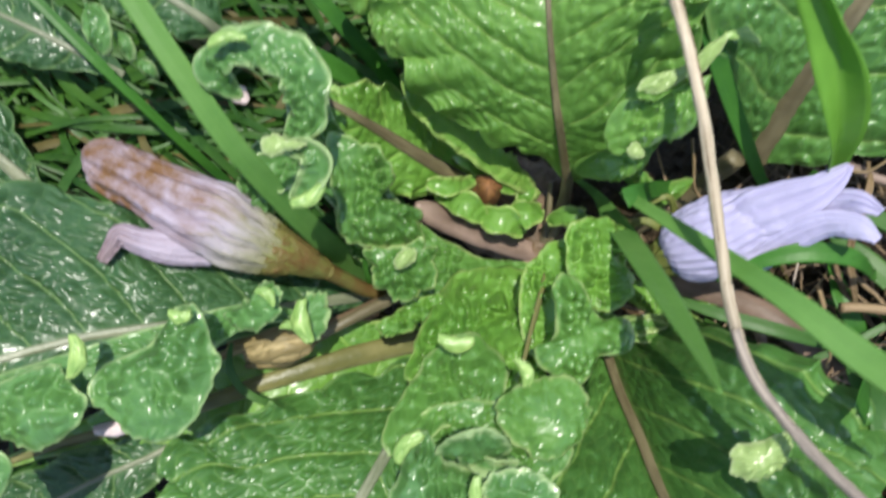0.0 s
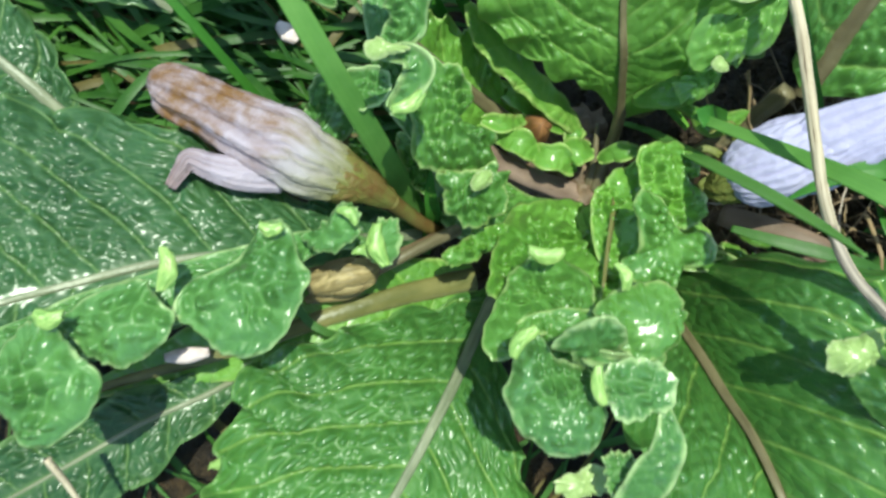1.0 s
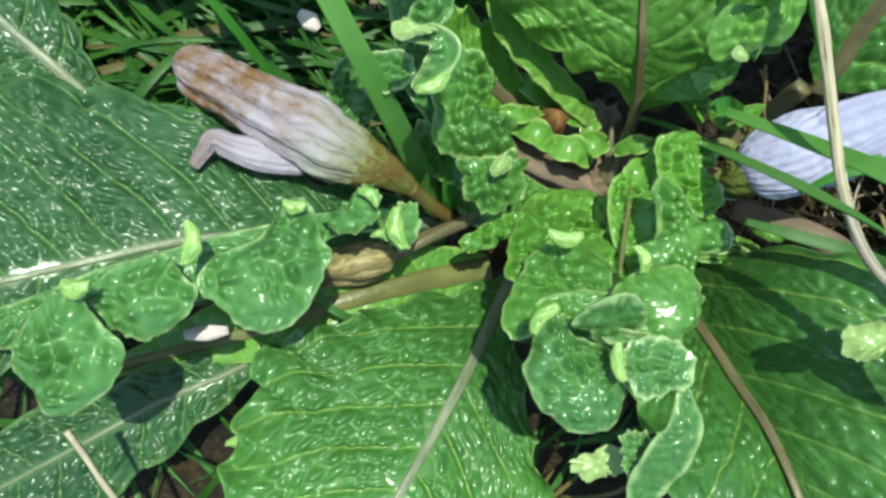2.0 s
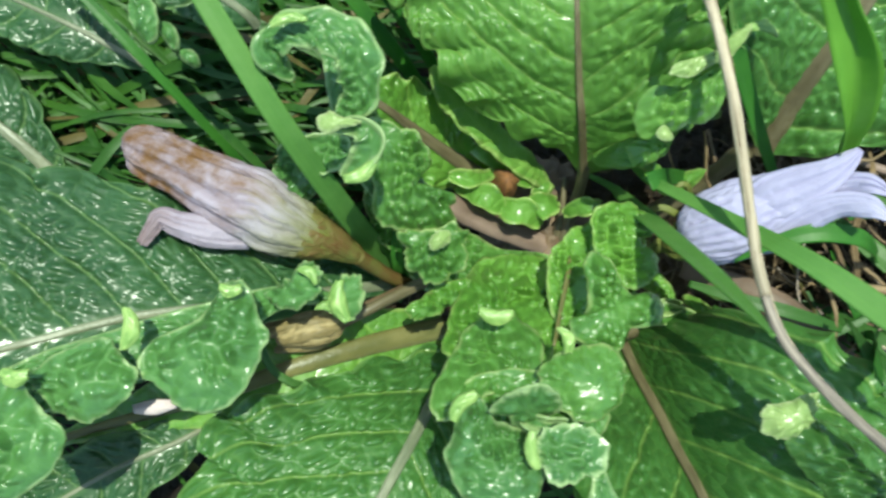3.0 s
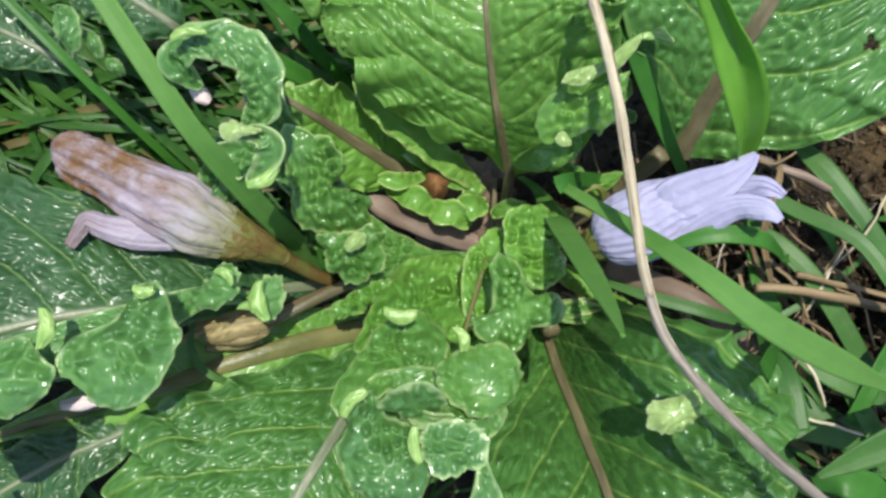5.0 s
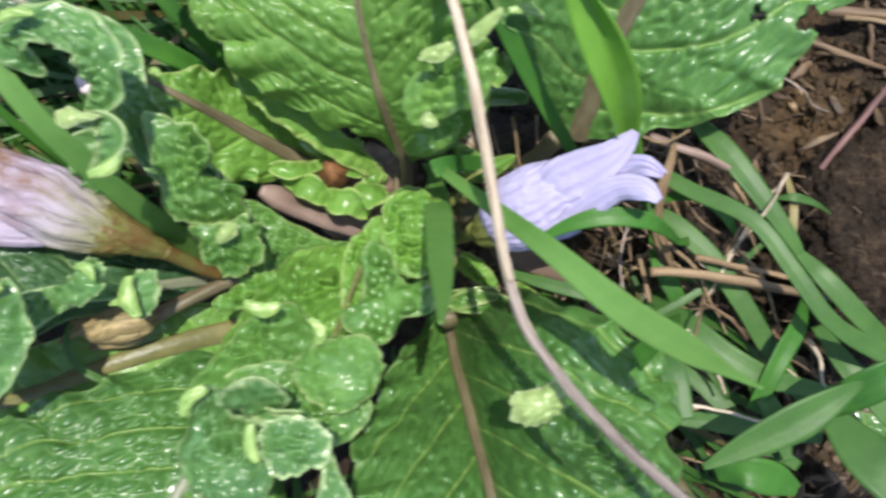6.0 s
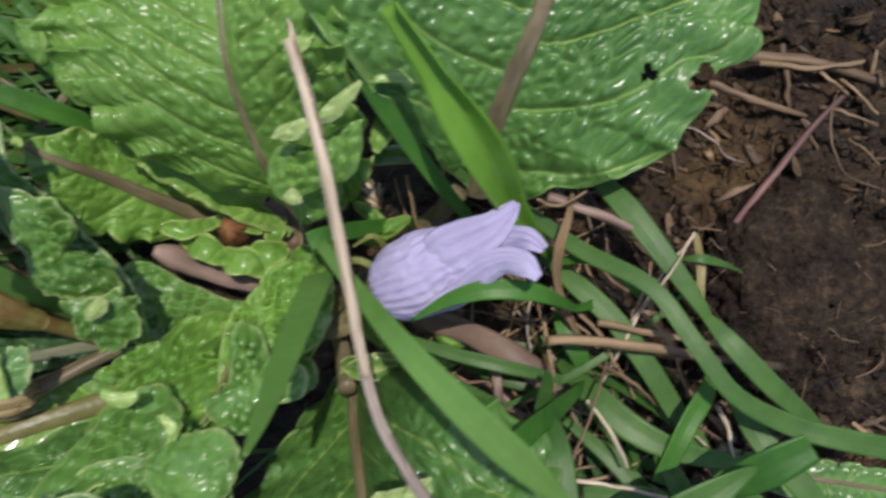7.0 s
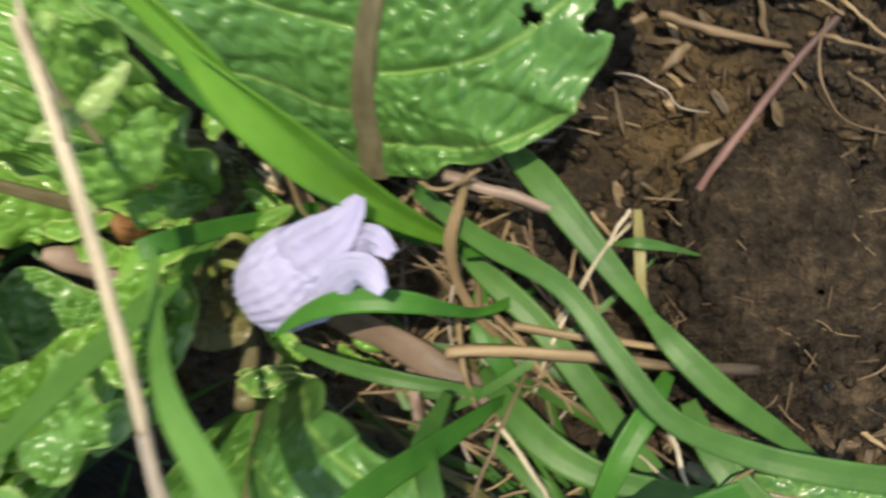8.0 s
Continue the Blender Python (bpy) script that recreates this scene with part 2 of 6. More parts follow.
def cells(x, y, size, seed, furrow=0.46):
    """Nearest and second nearest distance to scattered seeds, in cell sizes, the nearest seed's own value, and cushions between narrow furrows, each tilted its own way."""
    r = np.random.default_rng(seed)
    jx, jy, tall, lean_x, lean_y = (r.uniform(0, 1, (64, 64)) for _ in range(5))
    jx, jy, lean_x, lean_y = 0.06 + 0.88 * jx, 0.06 + 0.88 * jy, lean_x - 0.5, lean_y - 0.5
    u, v = x / size, y / size
    ui, vi = np.floor(u).astype(int), np.floor(v).astype(int)
    f1, f2, own, lean = np.full(u.shape, 9.0), np.full(u.shape, 9.0), np.zeros(u.shape), np.zeros(u.shape)
    for a in (-1, 0, 1):
        for b in (-1, 0, 1):
            k, l = ui + a, vi + b
            at = k % 64, l % 64
            dx, dy = u - k - jx[at], v - l - jy[at]
            d = np.hypot(dx, dy)
            f2 = np.minimum(f2, np.maximum(f1, d))
            own = np.where(d < f1, tall[at], own)
            lean = np.where(d < f1, lean_x[at] * dx + lean_y[at] * dy, lean)
            f1 = np.minimum(f1, d)
    cushion = (1 - np.exp(-(((f2 - f1) / furrow) ** 2))) * (0.55 + 0.4 * own + 0.8 * lean - 0.45 * f1 ** 2)
    return f1, f2, own, cushion


def blisters(x, y, size, seed):
    """Round soft bumps of uneven height on a loose grid."""
    r = np.random.default_rng(seed)
    jx, jy, tall = (r.uniform(0, 1, (64, 64)) for _ in range(3))
    u, v = x / size, y / size
    ui, vi = np.floor(u).astype(int), np.floor(v).astype(int)
    h = np.zeros(u.shape)
    for a in (-1, 0, 1):
        for b in (-1, 0, 1):
            at = (ui + a) % 64, (vi + b) % 64
            far = (u - ui - a - 0.24 - 0.52 * jx[at]) ** 2 + (v - vi - b - 0.24 - 0.52 * jy[at]) ** 2
            h = np.maximum(h, (0.4 + 0.9 * tall[at]) * np.exp(-far / 0.13))
    return h


def link(name, verts, faces, mat, parent=None, label="", attrs=None, grain=None):
    me = bpy.data.meshes.new(name)
    me.from_pydata(np.asarray(verts).tolist(), [], faces)
    for key, values in (attrs or {}).items():
        me.attributes.new(key, "FLOAT", "POINT").data.foreach_set("value", np.asarray(values, np.float32).ravel())
    if grain is not None:
        me.attributes.new("grain", "FLOAT_VECTOR", "POINT").data.foreach_set("vector", np.asarray(grain, np.float32).ravel())
    me.materials.append(mat)
    me.polygons.foreach_set("use_smooth", [True] * len(me.polygons))
    me.update()
    ob = new(name, me)
    if parent:
        ob.parent = parent
    if label:
        ob["label"] = label
    return ob


def sheet_faces(nu, nv, ring=False):
    i = np.arange(nu - 1)[:, None] * nv
    j = np.arange(nv if ring else nv - 1)[None]
    k = (j + 1) % nv
    return np.stack([i + j, i + k, i + nv + k, i + nv + j], -1).reshape(-1, 4).tolist()


def thick(ob, cm):
    s = ob.modifiers.new("thickness", "SOLIDIFY")
    s.thickness, s.offset = cm * CM, -1.0
    return ob


def thing(name, label, category, group="", at=(0, 0, 0)):
    ob = new(name)
    ob.empty_display_size = 0.01
    ob.location = [a * CM for a in at]
    return tagged(ob, label, category, group)


def leaf(rows, mat, parent, seed, name="leaf", nu=0, nv=0, bull=0.18, cell=0.25, ruffle=0.15, waves=9, veins=0.9, puff=0.07,
         slant=0.55, notch=0.05, midrib=None, rib=0.16, label="", droop=0.0, oval=False, holes=(), center=True, bend=1.6, hem=0.06, arch=(0.0, 0.0)):
    """A leaf blade: rows of x, y, z, width to its left and right, rise of the left and right edge and, if given, their lead along the blade, in centimetres."""
    fine = 0.038 if center else 0.03
    ends = np.array(rows, float)
    nu = nu or int(np.clip(np.linalg.norm(np.diff(ends[:, :3], axis=0), axis=1).sum() / fine, 24, 300))
    nv = nv or int(np.clip((ends[:, 3] + ends[:, 4]).max() / fine, 15, 240)) | 1
    a = glide(rows, nu, oval)
    if oval:
        w2 = np.array(rows, float)[:, 3:5]
        w2[0], w2[-1] = w2[1], w2[-2]
        k = np.concatenate([[0], np.cumsum(np.linalg.norm(np.diff(a[:, :2], axis=0), axis=1))])
        k = 2 * k / k[-1] - 1
        a[:, 3:5] = glide(w2, nu, True) * 1.04 * (np.clip(1 - k * k, 0.0002, 1) ** 0.4)[:, None]
    c = a[:, :3]
    tan = np.gradient(c[:, :2], axis=0)
    step = np.linalg.norm(tan, axis=1)
    tan /= step[:, None] + 1e-9
    right = np.stack([tan[:, 1], -tan[:, 0]], 1)
    run = np.cumsum(step)
    v = np.linspace(-1, 1, nv)
    V = np.tile(v, (nu, 1))
    A = np.abs(V)
    S = np.tile(run[:, None], (1, nv))
    wl, wr = np.maximum(a[:, 3], 0.03), np.maximum(a[:, 4], 0.03)
    edge = 1 + notch * (wave(run * 1.6, run * 0 + 3.3, seed) + 0.7 * wave(run * 4.5, run * 0 + 8.1, seed + 1))
    edge2 = 1 + notch * (wave(run * 1.6, run * 0 + 23.3, seed + 2) + 0.6 * wave(run * 4.5, run * 0 + 18.1, seed + 3))
    Wd = np.where(V < 0, (wl * edge)[:, None], (wr * edge2)[:, None])
    H = np.where(V < 0, a[:, 5][:, None], a[:, 6][:, None])
    off = V * Wd
    ph = 2 * np.pi * waves * S / (run[-1] + 1e-6) + np.where(V < 0, 0.0, 1.9) + 1.6 * wave(S * 0.7, V * 0 + np.sign(V), seed + 5)
    near = np.clip((A - 0.35) / 0.65, 0, 1) ** 2
    size = np.minimum(Wd / 1.2, 1.0)
    z = H * A ** bend + ruffle * near * size * np.sin(ph) - droop * A ** 2
    z = z + np.where(V < 0, arch[0], arch[1]) * A ** 0.9 * (1 - A) * np.clip(Wd / 2, 0, 1)
    lat = 0.45 * ruffle * near * size * np.cos(ph) * np.sign(V)
    along = 0.35 * ruffle * near * size * np.cos(ph * 1.3 + 1.0)
    q = (S - slant * np.abs(off) - 0.06 * off ** 2 + np.where(V < 0, 0.0, veins * 0.45)) / veins + 0.06 * wave(S * 2, off * 2, seed + 14)
    ax, ay = q * veins * 1.05 + 40 + 0.1 * wave(S * 2.3, off * 2.3 + 4, seed + 15), off + 40 + 0.1 * wave(S * 2.3 + 7, off * 2.3, seed + 16)
    dome = cells(ax, ay, cell, seed + 11)[3]
    dome2 = cells(ax, ay, cell * 0.55, seed + 12)[3]
    keep = np.clip(np.abs(off) / 0.25 - (0.3 if center else -1.0), 0, 1) * np.clip((1 - A) * Wd / 0.1, 0.25, 1)
    vary = 0.85 + 0.45 * wave(S * 0.8 + 5, off * 0.8 + 9, seed + 13)
    z = z + keep * bull * (vary * (dome - 0.5) + 0.12 * dome2)
    d = np.abs(q - np.round(q)) * veins
    z = z + (puff * keep * np.sqrt(np.clip(2 * d / veins, 0, 1)) if center else 0.0)
    vein = np.exp(-((d / 0.05) ** 2)) * np.clip(1.3 - A, 0, 1) * (1.0 if center else 0.3)
    z = z - 0.5 * bull * vein * keep
    vein = 0 * vein
    if center:
        vein = np.maximum(vein, np.exp(-(off / 0.07) ** 2))
    rim = np.clip((hem + 0.5 * hem * wave(S * 5, V * 3 + 9, seed + 17) - (1 - A) * Wd) / (0.8 * hem), 0, 1)
    x = c[:, 0][:, None] + right[:, 0][:, None] * (off + lat) + tan[:, 0][:, None] * along
    y = c[:, 1][:, None] + right[:, 1][:, None] * (off + lat) + tan[:, 1][:, None] * along
    if a.shape[1] > 7:
        lead = A * np.where(V < 0, a[:, 7][:, None], a[:, 8][:, None])
        x, y = x + tan[:, 0][:, None] * lead, y + tan[:, 1][:, None] * lead
    verts = np.stack([x, y, c[:, 2][:, None] + z], -1).reshape(-1, 3) * CM
    gap = np.hypot(np.diff(off, axis=1), np.diff(H * A ** bend + np.where(V < 0, arch[0], arch[1]) * A ** 0.9 * (1 - A), axis=1))
    arc = np.concatenate([np.zeros((nu, 1)), np.cumsum(gap, axis=1)], 1)
    arc = arc - arc[:, nv // 2][:, None]
    run3 = np.cumsum(np.linalg.norm(np.gradient(c, axis=0), axis=1))[:, None]
    grain = np.stack([run3 - 0.3 * slant * np.abs(off) + 0.08 * wave(S * 2.3, off * 2.3, seed + 18) + 0.37 * seed, arc + 0.08 * wave(S * 2.3 + 9, off * 2.3, seed + 19), q if center else 0 * S + 0.5], -1)
    faces = sheet_faces(nu, nv)
    if len(holes):
        mid = verts[np.array(faces)].mean(1) / CM
        gone = np.zeros(len(faces), bool)
        for hx, hy, hz, hr in holes:
            dx, dy = mid[:, 0] - hx, mid[:, 1] - hy
            gone |= np.hypot(dx, dy) < hr * (1 + 0.3 * np.sin(3 * np.arctan2(dy, dx) + hx))
        faces = [f for f, g in zip(faces, gone) if not g]
    ob = thick(link(name, verts, faces, mat, parent, label, {"vein": vein, "rim": rim, "dome": np.clip(dome, 0, 1)}, grain), 0.035)
    if midrib:
        r = rib * np.linspace(1, 0.25, nu)
        pts = [(px, py, pz + 0.02 + (0.22 if max(arch) > 2 else 0.0)) for px, py, pz in c]
        tube("midrib", pts, r, midrib, ob, flat=0.4, sides=12)
    return ob


def tube(name, pts, radius, mat, parent=None, sides=10, flat=1.0, rough=0.0, seed=1, label="", age=(0, 0)):
    """A round stem through points in centimetres; radius one number or one for each point."""
    p = np.array(pts, float)
    n = len(p)
    r = np.broadcast_to(np.asarray(radius, float), (n,))
    t = np.gradient(p, axis=0)
    t /= np.linalg.norm(t, axis=1)[:, None] + 1e-9
    side = np.cross(t, (0, 0, 1.0))
    bad = np.linalg.norm(side, axis=1) < 0.15
    side[bad] = np.cross(t[bad], (0, 1.0, 0))
    side /= np.linalg.norm(side, axis=1)[:, None] + 1e-9
    up = np.cross(side, t)
    ang = np.linspace(0, 2 * np.pi, sides, endpoint=False)
    k = np.arange(n)[:, None]
    rr = r[:, None] * (1 + rough * wave(k * 0.35, np.tile(ang, (n, 1)) * 2 + 7, seed))
    v = p[:, None] + side[:, None] * (np.cos(ang) * rr)[..., None] + up[:, None] * (np.sin(ang) * rr * flat)[..., None]
    verts = np.concatenate([v.reshape(-1, 3), p[:1], p[-1:]]) * CM
    faces = sheet_faces(n, sides, True)
    streak = 0.5 + 0.5 * wave(np.tile(np.arange(sides) * 1.3 + 10, (n, 1)), k * 0.12 + 0 * ang, seed + 9).ravel()
    streak = np.concatenate([streak, [0.5, 0.5]])
    e = n * sides
    faces += [[(j + 1) % sides, j, e] for j in range(sides)]
    faces += [[e - sides + j, e - sides + (j + 1) % sides, e + 1] for j in range(sides)]
    return link(name, verts, faces, mat, parent, label, {"vein": streak, "rim": np.concatenate([np.repeat(np.clip(np.linspace(*age, n), 0, 1), sides), [max(age[0], 0), max(age[1], 0)]])})


def fold(p, q, w, seed, parent, mat=None):
    """A pale leaf edge rolled over: a thin sheet wound into an open scroll from p to q, w thick to each side."""
    p, q = np.array(p, float), np.array(q, float)
    nu, nv = 40, 30
    k = np.linspace(0, 1, nu)[:, None]
    length = np.linalg.norm(q - p)
    along = (q - p) / (length + 1e-6)
    side = np.array((along[1], -along[0], 0.0)) * (1 if seed % 2 else -1)
    side /= np.linalg.norm(side) + 1e-6
    up = np.array((0, 0, 1.0))
    ang = np.linspace(-0.9, 4.0, nv)[None]
    swell = np.sin(np.pi * (0.06 + 0.88 * k)) ** 0.6 * (1 + 0.16 * wave(k * 4 + 5, ang * 0.7 + 9, seed))
    r = w * swell * (1.12 - 0.11 * (ang + 0.9))
    lean = 0.10 * w * wave(k * 5 + 3, ang * 2 + 20, seed + 3)
    c = p + (q - p) * (1.15 * k - 0.075) + side * (0.6 * w * np.sin(np.pi * k) - 0.2 * w)
    pos = c[:, None] + side * (np.cos(ang) * r * 0.95 + lean)[..., None] + up * (np.sin(ang) * r * 0.6 + lean)[..., None] + along * (0.15 * w * np.sin(ang + seed) * swell)[..., None]
    streak = 0.5 + 0.5 * wave(k * 6 + 4, ang * 2.5 + 9, seed + 6)
    return thick(link("rolled_edge", pos.reshape(-1, 3) * CM, sheet_faces(nu, nv), mat or ROLLED, parent, "", {"vein": streak, "rim": np.zeros(nu * nv)}), 0.03)


def flap(points, mat, parent, seed, dome=0.2, cup=0.0, bull=0.1, cell=0.21, hem=0.06, ripple=0.06, name="leaf_lobe", rings=34, sides=110):
    """A rounded leaf lobe inside a smooth closed line through points in centimetres; domed in the middle, its edge turned up by cup."""
    a = np.array(points, float)
    n = len(a)
    k = np.linspace(0, n, sides, endpoint=False)
    i = k.astype(int)
    f = (k - i)[:, None]
    p0, p1, p2, p3 = a[(i - 1) % n], a[i % n], a[(i + 1) % n], a[(i + 2) % n]
    edge = p1 + 0.5 * f * (p2 - p0 + f * (2 * p0 - 5 * p1 + 4 * p2 - p3 + f * (3 * (p1 - p2) + p3 - p0)))
    mid = edge.mean(0)
    size = np.linalg.norm(edge[:, :2] - mid[:2], axis=1)
    turn = np.linspace(0, 2 * np.pi, sides, endpoint=False)
    ring = np.cos(turn) * 3 + 20, np.sin(turn) * 3 + 20
    rim_wave = wave(*ring, seed) + 0.6 * wave(ring[0] * 2.6, ring[1] * 2.6, seed + 1)
    edge = edge + (edge - mid) / (size[:, None] + 1e-6) * (ripple * rim_wave)[:, None] * (1, 1, 0)
    r = np.linspace(0.012, 1, rings)[:, None]
    pos = mid + (edge - mid)[None] * r[..., None]
    x, y = pos[..., 0] + 40, pos[..., 1] + 40
    wx, wy = x + 0.12 * wave(x * 2.6, y * 2.6, seed + 6), y + 0.12 * wave(x * 2.6 + 9, y * 2.6, seed + 7)
    vary = np.clip(1.2 + 1.3 * wave(x * 1.9, y * 1.9, seed + 8), 0.35, 2.2)
    bumps = 0.72 * vary * (blisters(wx, wy, 0.95 * cell, seed + 2) - 0.45) + 0.3 * wave(x * 2.2, y * 2.2, seed + 9)
    fade = np.clip((1 - r) * size / 0.14, 0.2, 1)
    pos[..., 2] += dome * (1 - r ** 2.4) + cup * r ** 6 * (0.7 + 0.5 * wave(*ring, seed + 4)) + 1.6 * bull * bumps * fade + 0.5 * ripple * r ** 3 * rim_wave
    grain = np.stack([pos[..., 0] + 0.37 * seed, pos[..., 1], 0 * x + 0.5], -1)
    rim = np.clip((hem * (1 + 0.5 * wave(ring[0] * 3, ring[1] * 3, seed + 5)) - (1 - r) * size) / (0.8 * hem), 0, 1)
    return thick(link(name, pos.reshape(-1, 3) * CM, sheet_faces(rings, sides, True), mat, parent, "", {"vein": 0 * rim, "rim": rim, "dome": np.clip(0.45 + 0.8 * bumps, 0, 1)}, grain), 0.035)


def grass_blade(rows, mat, label="", parent=None, nu=36, nv=9, fold=0.14, tilt=0.0, name="grass_blade", group="grass blades round the plant"):
    """A grass blade: rows of x, y, z and half width in centimetres, with a keel; tilt, one for all or one a row, turns it about its length, in degrees."""
    a = glide(rows, nu)
    c, w = a[:, :3], np.maximum(a[:, 3], 0.015)
    t = np.gradient(c, axis=0)
    t /= np.linalg.norm(t, axis=1)[:, None] + 1e-9
    side = np.cross(t, (0, 0, 1.0))
    side /= np.linalg.norm(side, axis=1)[:, None] + 1e-9
    up = np.cross(side, t)
    turn = np.radians(np.interp(np.linspace(0, 1, nu), np.linspace(0, 1, len(rows)), np.broadcast_to(tilt, len(rows))))[:, None]
    ca, sa = np.cos(turn), np.sin(turn)
    side, up = side * ca + up * sa, up * ca - side * sa
    v = np.linspace(-1, 1, nv)
    pos = c[:, None] + side[:, None] * (v * w[:, None])[..., None] + up[:, None] * (fold * w[:, None] * (np.abs(v) - 0.5))[..., None]
    vein = np.tile((np.arange(nv) % 2).astype(float), (nu, 1))
    ob = link(name, pos.reshape(-1, 3) * CM, sheet_faces(nu, nv), mat, parent, "", {"vein": vein, "rim": vein * 0})
    thick(ob, 0.02)
    if w.max() > 0.14:
        keel = c - up * (fold * w * 0.5 + 0.03)[:, None]
        tube("midvein", keel, 0.02 * np.linspace(1.2, 0.6, nu), mat, ob, sides=5)
    if label:
        tagged(ob, label, "grass", group)
    return ob


def petal(rows, mat, parent, seed, name="petal", nu=40, nv=25, cup=0.35, folds=0.05, stain=(0.0, 0.0), label=""):
    """A petal: rows of x, y, z and half width; folded lengthwise and cupped downwards at its sides."""
    a = glide(rows, nu)
    c, w = a[:, :3], np.maximum(a[:, 3], 0.02)
    t = np.gradient(c, axis=0)
    t /= np.linalg.norm(t, axis=1)[:, None] + 1e-9
    side = np.cross(t, (0, 0, 1.0))
    side /= np.linalg.norm(side, axis=1)[:, None] + 1e-9
    up = np.cross(side, t)
    v = np.linspace(-1, 1, nv)
    k = np.linspace(0, 1, nu)[:, None]
    F = wave(np.tile(v * 5.5 + 20, (nu, 1)), k * 2.2 + 4 + 0 * v, seed) + 0.5 * wave(np.tile(v * 13 + 20, (nu, 1)), k * 4 + 9 + 0 * v, seed + 1)
    drop = -cup * w[:, None] * (1.2 * np.abs(v) ** 2.2)
    pos = c[:, None] + side[:, None] * (v * w[:, None] * (1 - 0.12 * np.abs(v)))[..., None] + up[:, None] * (drop + folds * F)[..., None]
    vein = np.clip(-F * 1.2, 0, 1)
    rim = stain[0] + (stain[1] - stain[0]) * k + 0 * v
    return thick(link(name, pos.reshape(-1, 3) * CM, sheet_faces(nu, nv), mat, parent, label, {"vein": vein, "rim": np.clip(rim, 0, 1)}), 0.03)


def bell(rows, mat, parent, seed, name="corolla", nu=100, sides=120, folds=0.06, flat=0.8, stain=(0.0, 0.0), label="", pleats=9, ridge=0.0, root=0.24):
    """A pleated tube: rows of x, y, z and radius; a flower's body or its calyx."""
    a = glide(rows, nu)
    p, r = a[:, :3], np.maximum(a[:, 3], 0.02)
    t = np.gradient(p, axis=0)
    t /= np.linalg.norm(t, axis=1)[:, None] + 1e-9
    side = np.cross(t, (0, 0, 1.0))
    side /= np.linalg.norm(side, axis=1)[:, None] + 1e-9
    up = np.cross(side, t)
    ang = np.linspace(0, 2 * np.pi, sides, endpoint=False)
    k = np.linspace(0, 1, nu)[:, None]
    twist = ang[None] + 0.35 * np.sin(3 * k)
    F = 0.6 * np.sin(pleats * twist + 2 * wave(k * 3 + 0 * ang, twist, seed)) + 0.6 * wave(np.cos(ang)[None] * 4 + 20 + 0 * k, np.sin(ang)[None] * 4 + 20 + 1.5 * k, seed + 1)
    fine = wave(k * 11 + 0 * ang, twist * 10 + 3 * wave(k * 5 + 0 * ang, twist, seed + 2), seed + 3) + 0.7 * wave(k * 26 + 0 * ang, twist * 18, seed + 4)
    F = F + 0.75 * fine
    rr = r[:, None] + folds * F * np.clip(r[:, None] / 0.4, 0.3, 1)
    v = p[:, None] + side[:, None] * (np.cos(ang) * rr)[..., None] + up[:, None] * (np.sin(ang) * rr * flat)[..., None]
    rim = stain[0] + (stain[1] - stain[0]) * k + ridge * np.clip(np.sin(ang + 0.5), 0, 1) ** 6 * np.sin(np.pi * np.clip(k * 1.2, 0, 1)) + 0.25 * fine
    return link(name, v.reshape(-1, 3) * CM, sheet_faces(nu, sides, True), mat, parent, label,
                {"vein": np.clip(-F, 0, 1), "rim": np.clip(rim, 0, 1), "root": np.clip(1.25 - k / root + 0.15 * fine, 0, 1)})


# ---- ground ----
def ground_z(x, y):
    """The soil's height in centimetres; it dips round the plant's crown and rises towards the bare side."""
    rise = 1 / (1 + np.exp(-(x - 6.6) / 0.9))
    z = 0.2 + 2.7 * rise + 0.5 / (1 + np.exp((x + 3) / 1.0)) + 1.7 * np.exp(-((x - 4.3) ** 2 + (y - 1.5) ** 2) / 1.9)
    z = z + 0.25 * wave(x * 0.45 + 30, y * 0.45 + 30, 41) + 0.22 * wave(x * 1.3 + 30, y * 1.3 + 30, 42) * (0.5 + rise)
    f1, f2, _, _ = cells(x + 40, y + 40, 0.75, 45)
    z = z + 0.22 * rise * np.sqrt(np.clip((f2 - f1) / 0.7, 0, 1)) * (0.6 + 0.6 * wave(x * 0.8 + 30, y * 0.8 + 30, 46))
    g1, g2, _, _ = cells(x + 40, y + 40, 0.28, 47)
    z = z + 0.10 * rise * np.sqrt(np.clip((g2 - g1) / 0.7, 0, 1))
    return z + 0.16 * wave(x * 3.1 + 30, y * 3.1 + 30, 43) * (0.4 + rise) + 0.1 * wave(x * 7 + 30, y * 7 + 30, 44) * (0.3 + rise)


def build_ground():
    fine = np.linspace(-1, 1, 420)
    ax = np.sign(fine) * (np.abs(fine) * 13 + np.abs(fine) ** 11 * 300)
    X, Y = np.meshgrid(ax + 6, ax + 1, indexing="ij")
    verts = np.stack([X, Y, ground_z(X, Y)], -1).reshape(-1, 3) * CM
    return tagged(link("ground", verts, sheet_faces(420, 420), SOIL), "damp dark brown crumbly garden soil", "soil", kind="structure")


build_ground()

# ---- the plant ----
plant = thing("mandrake_plant", "low rosette of crinkled glossy green leaves in the soil", "plant", at=(2, 1, 0))
bpy.context.view_layer.update()
plant.location = (0, 0, 0)

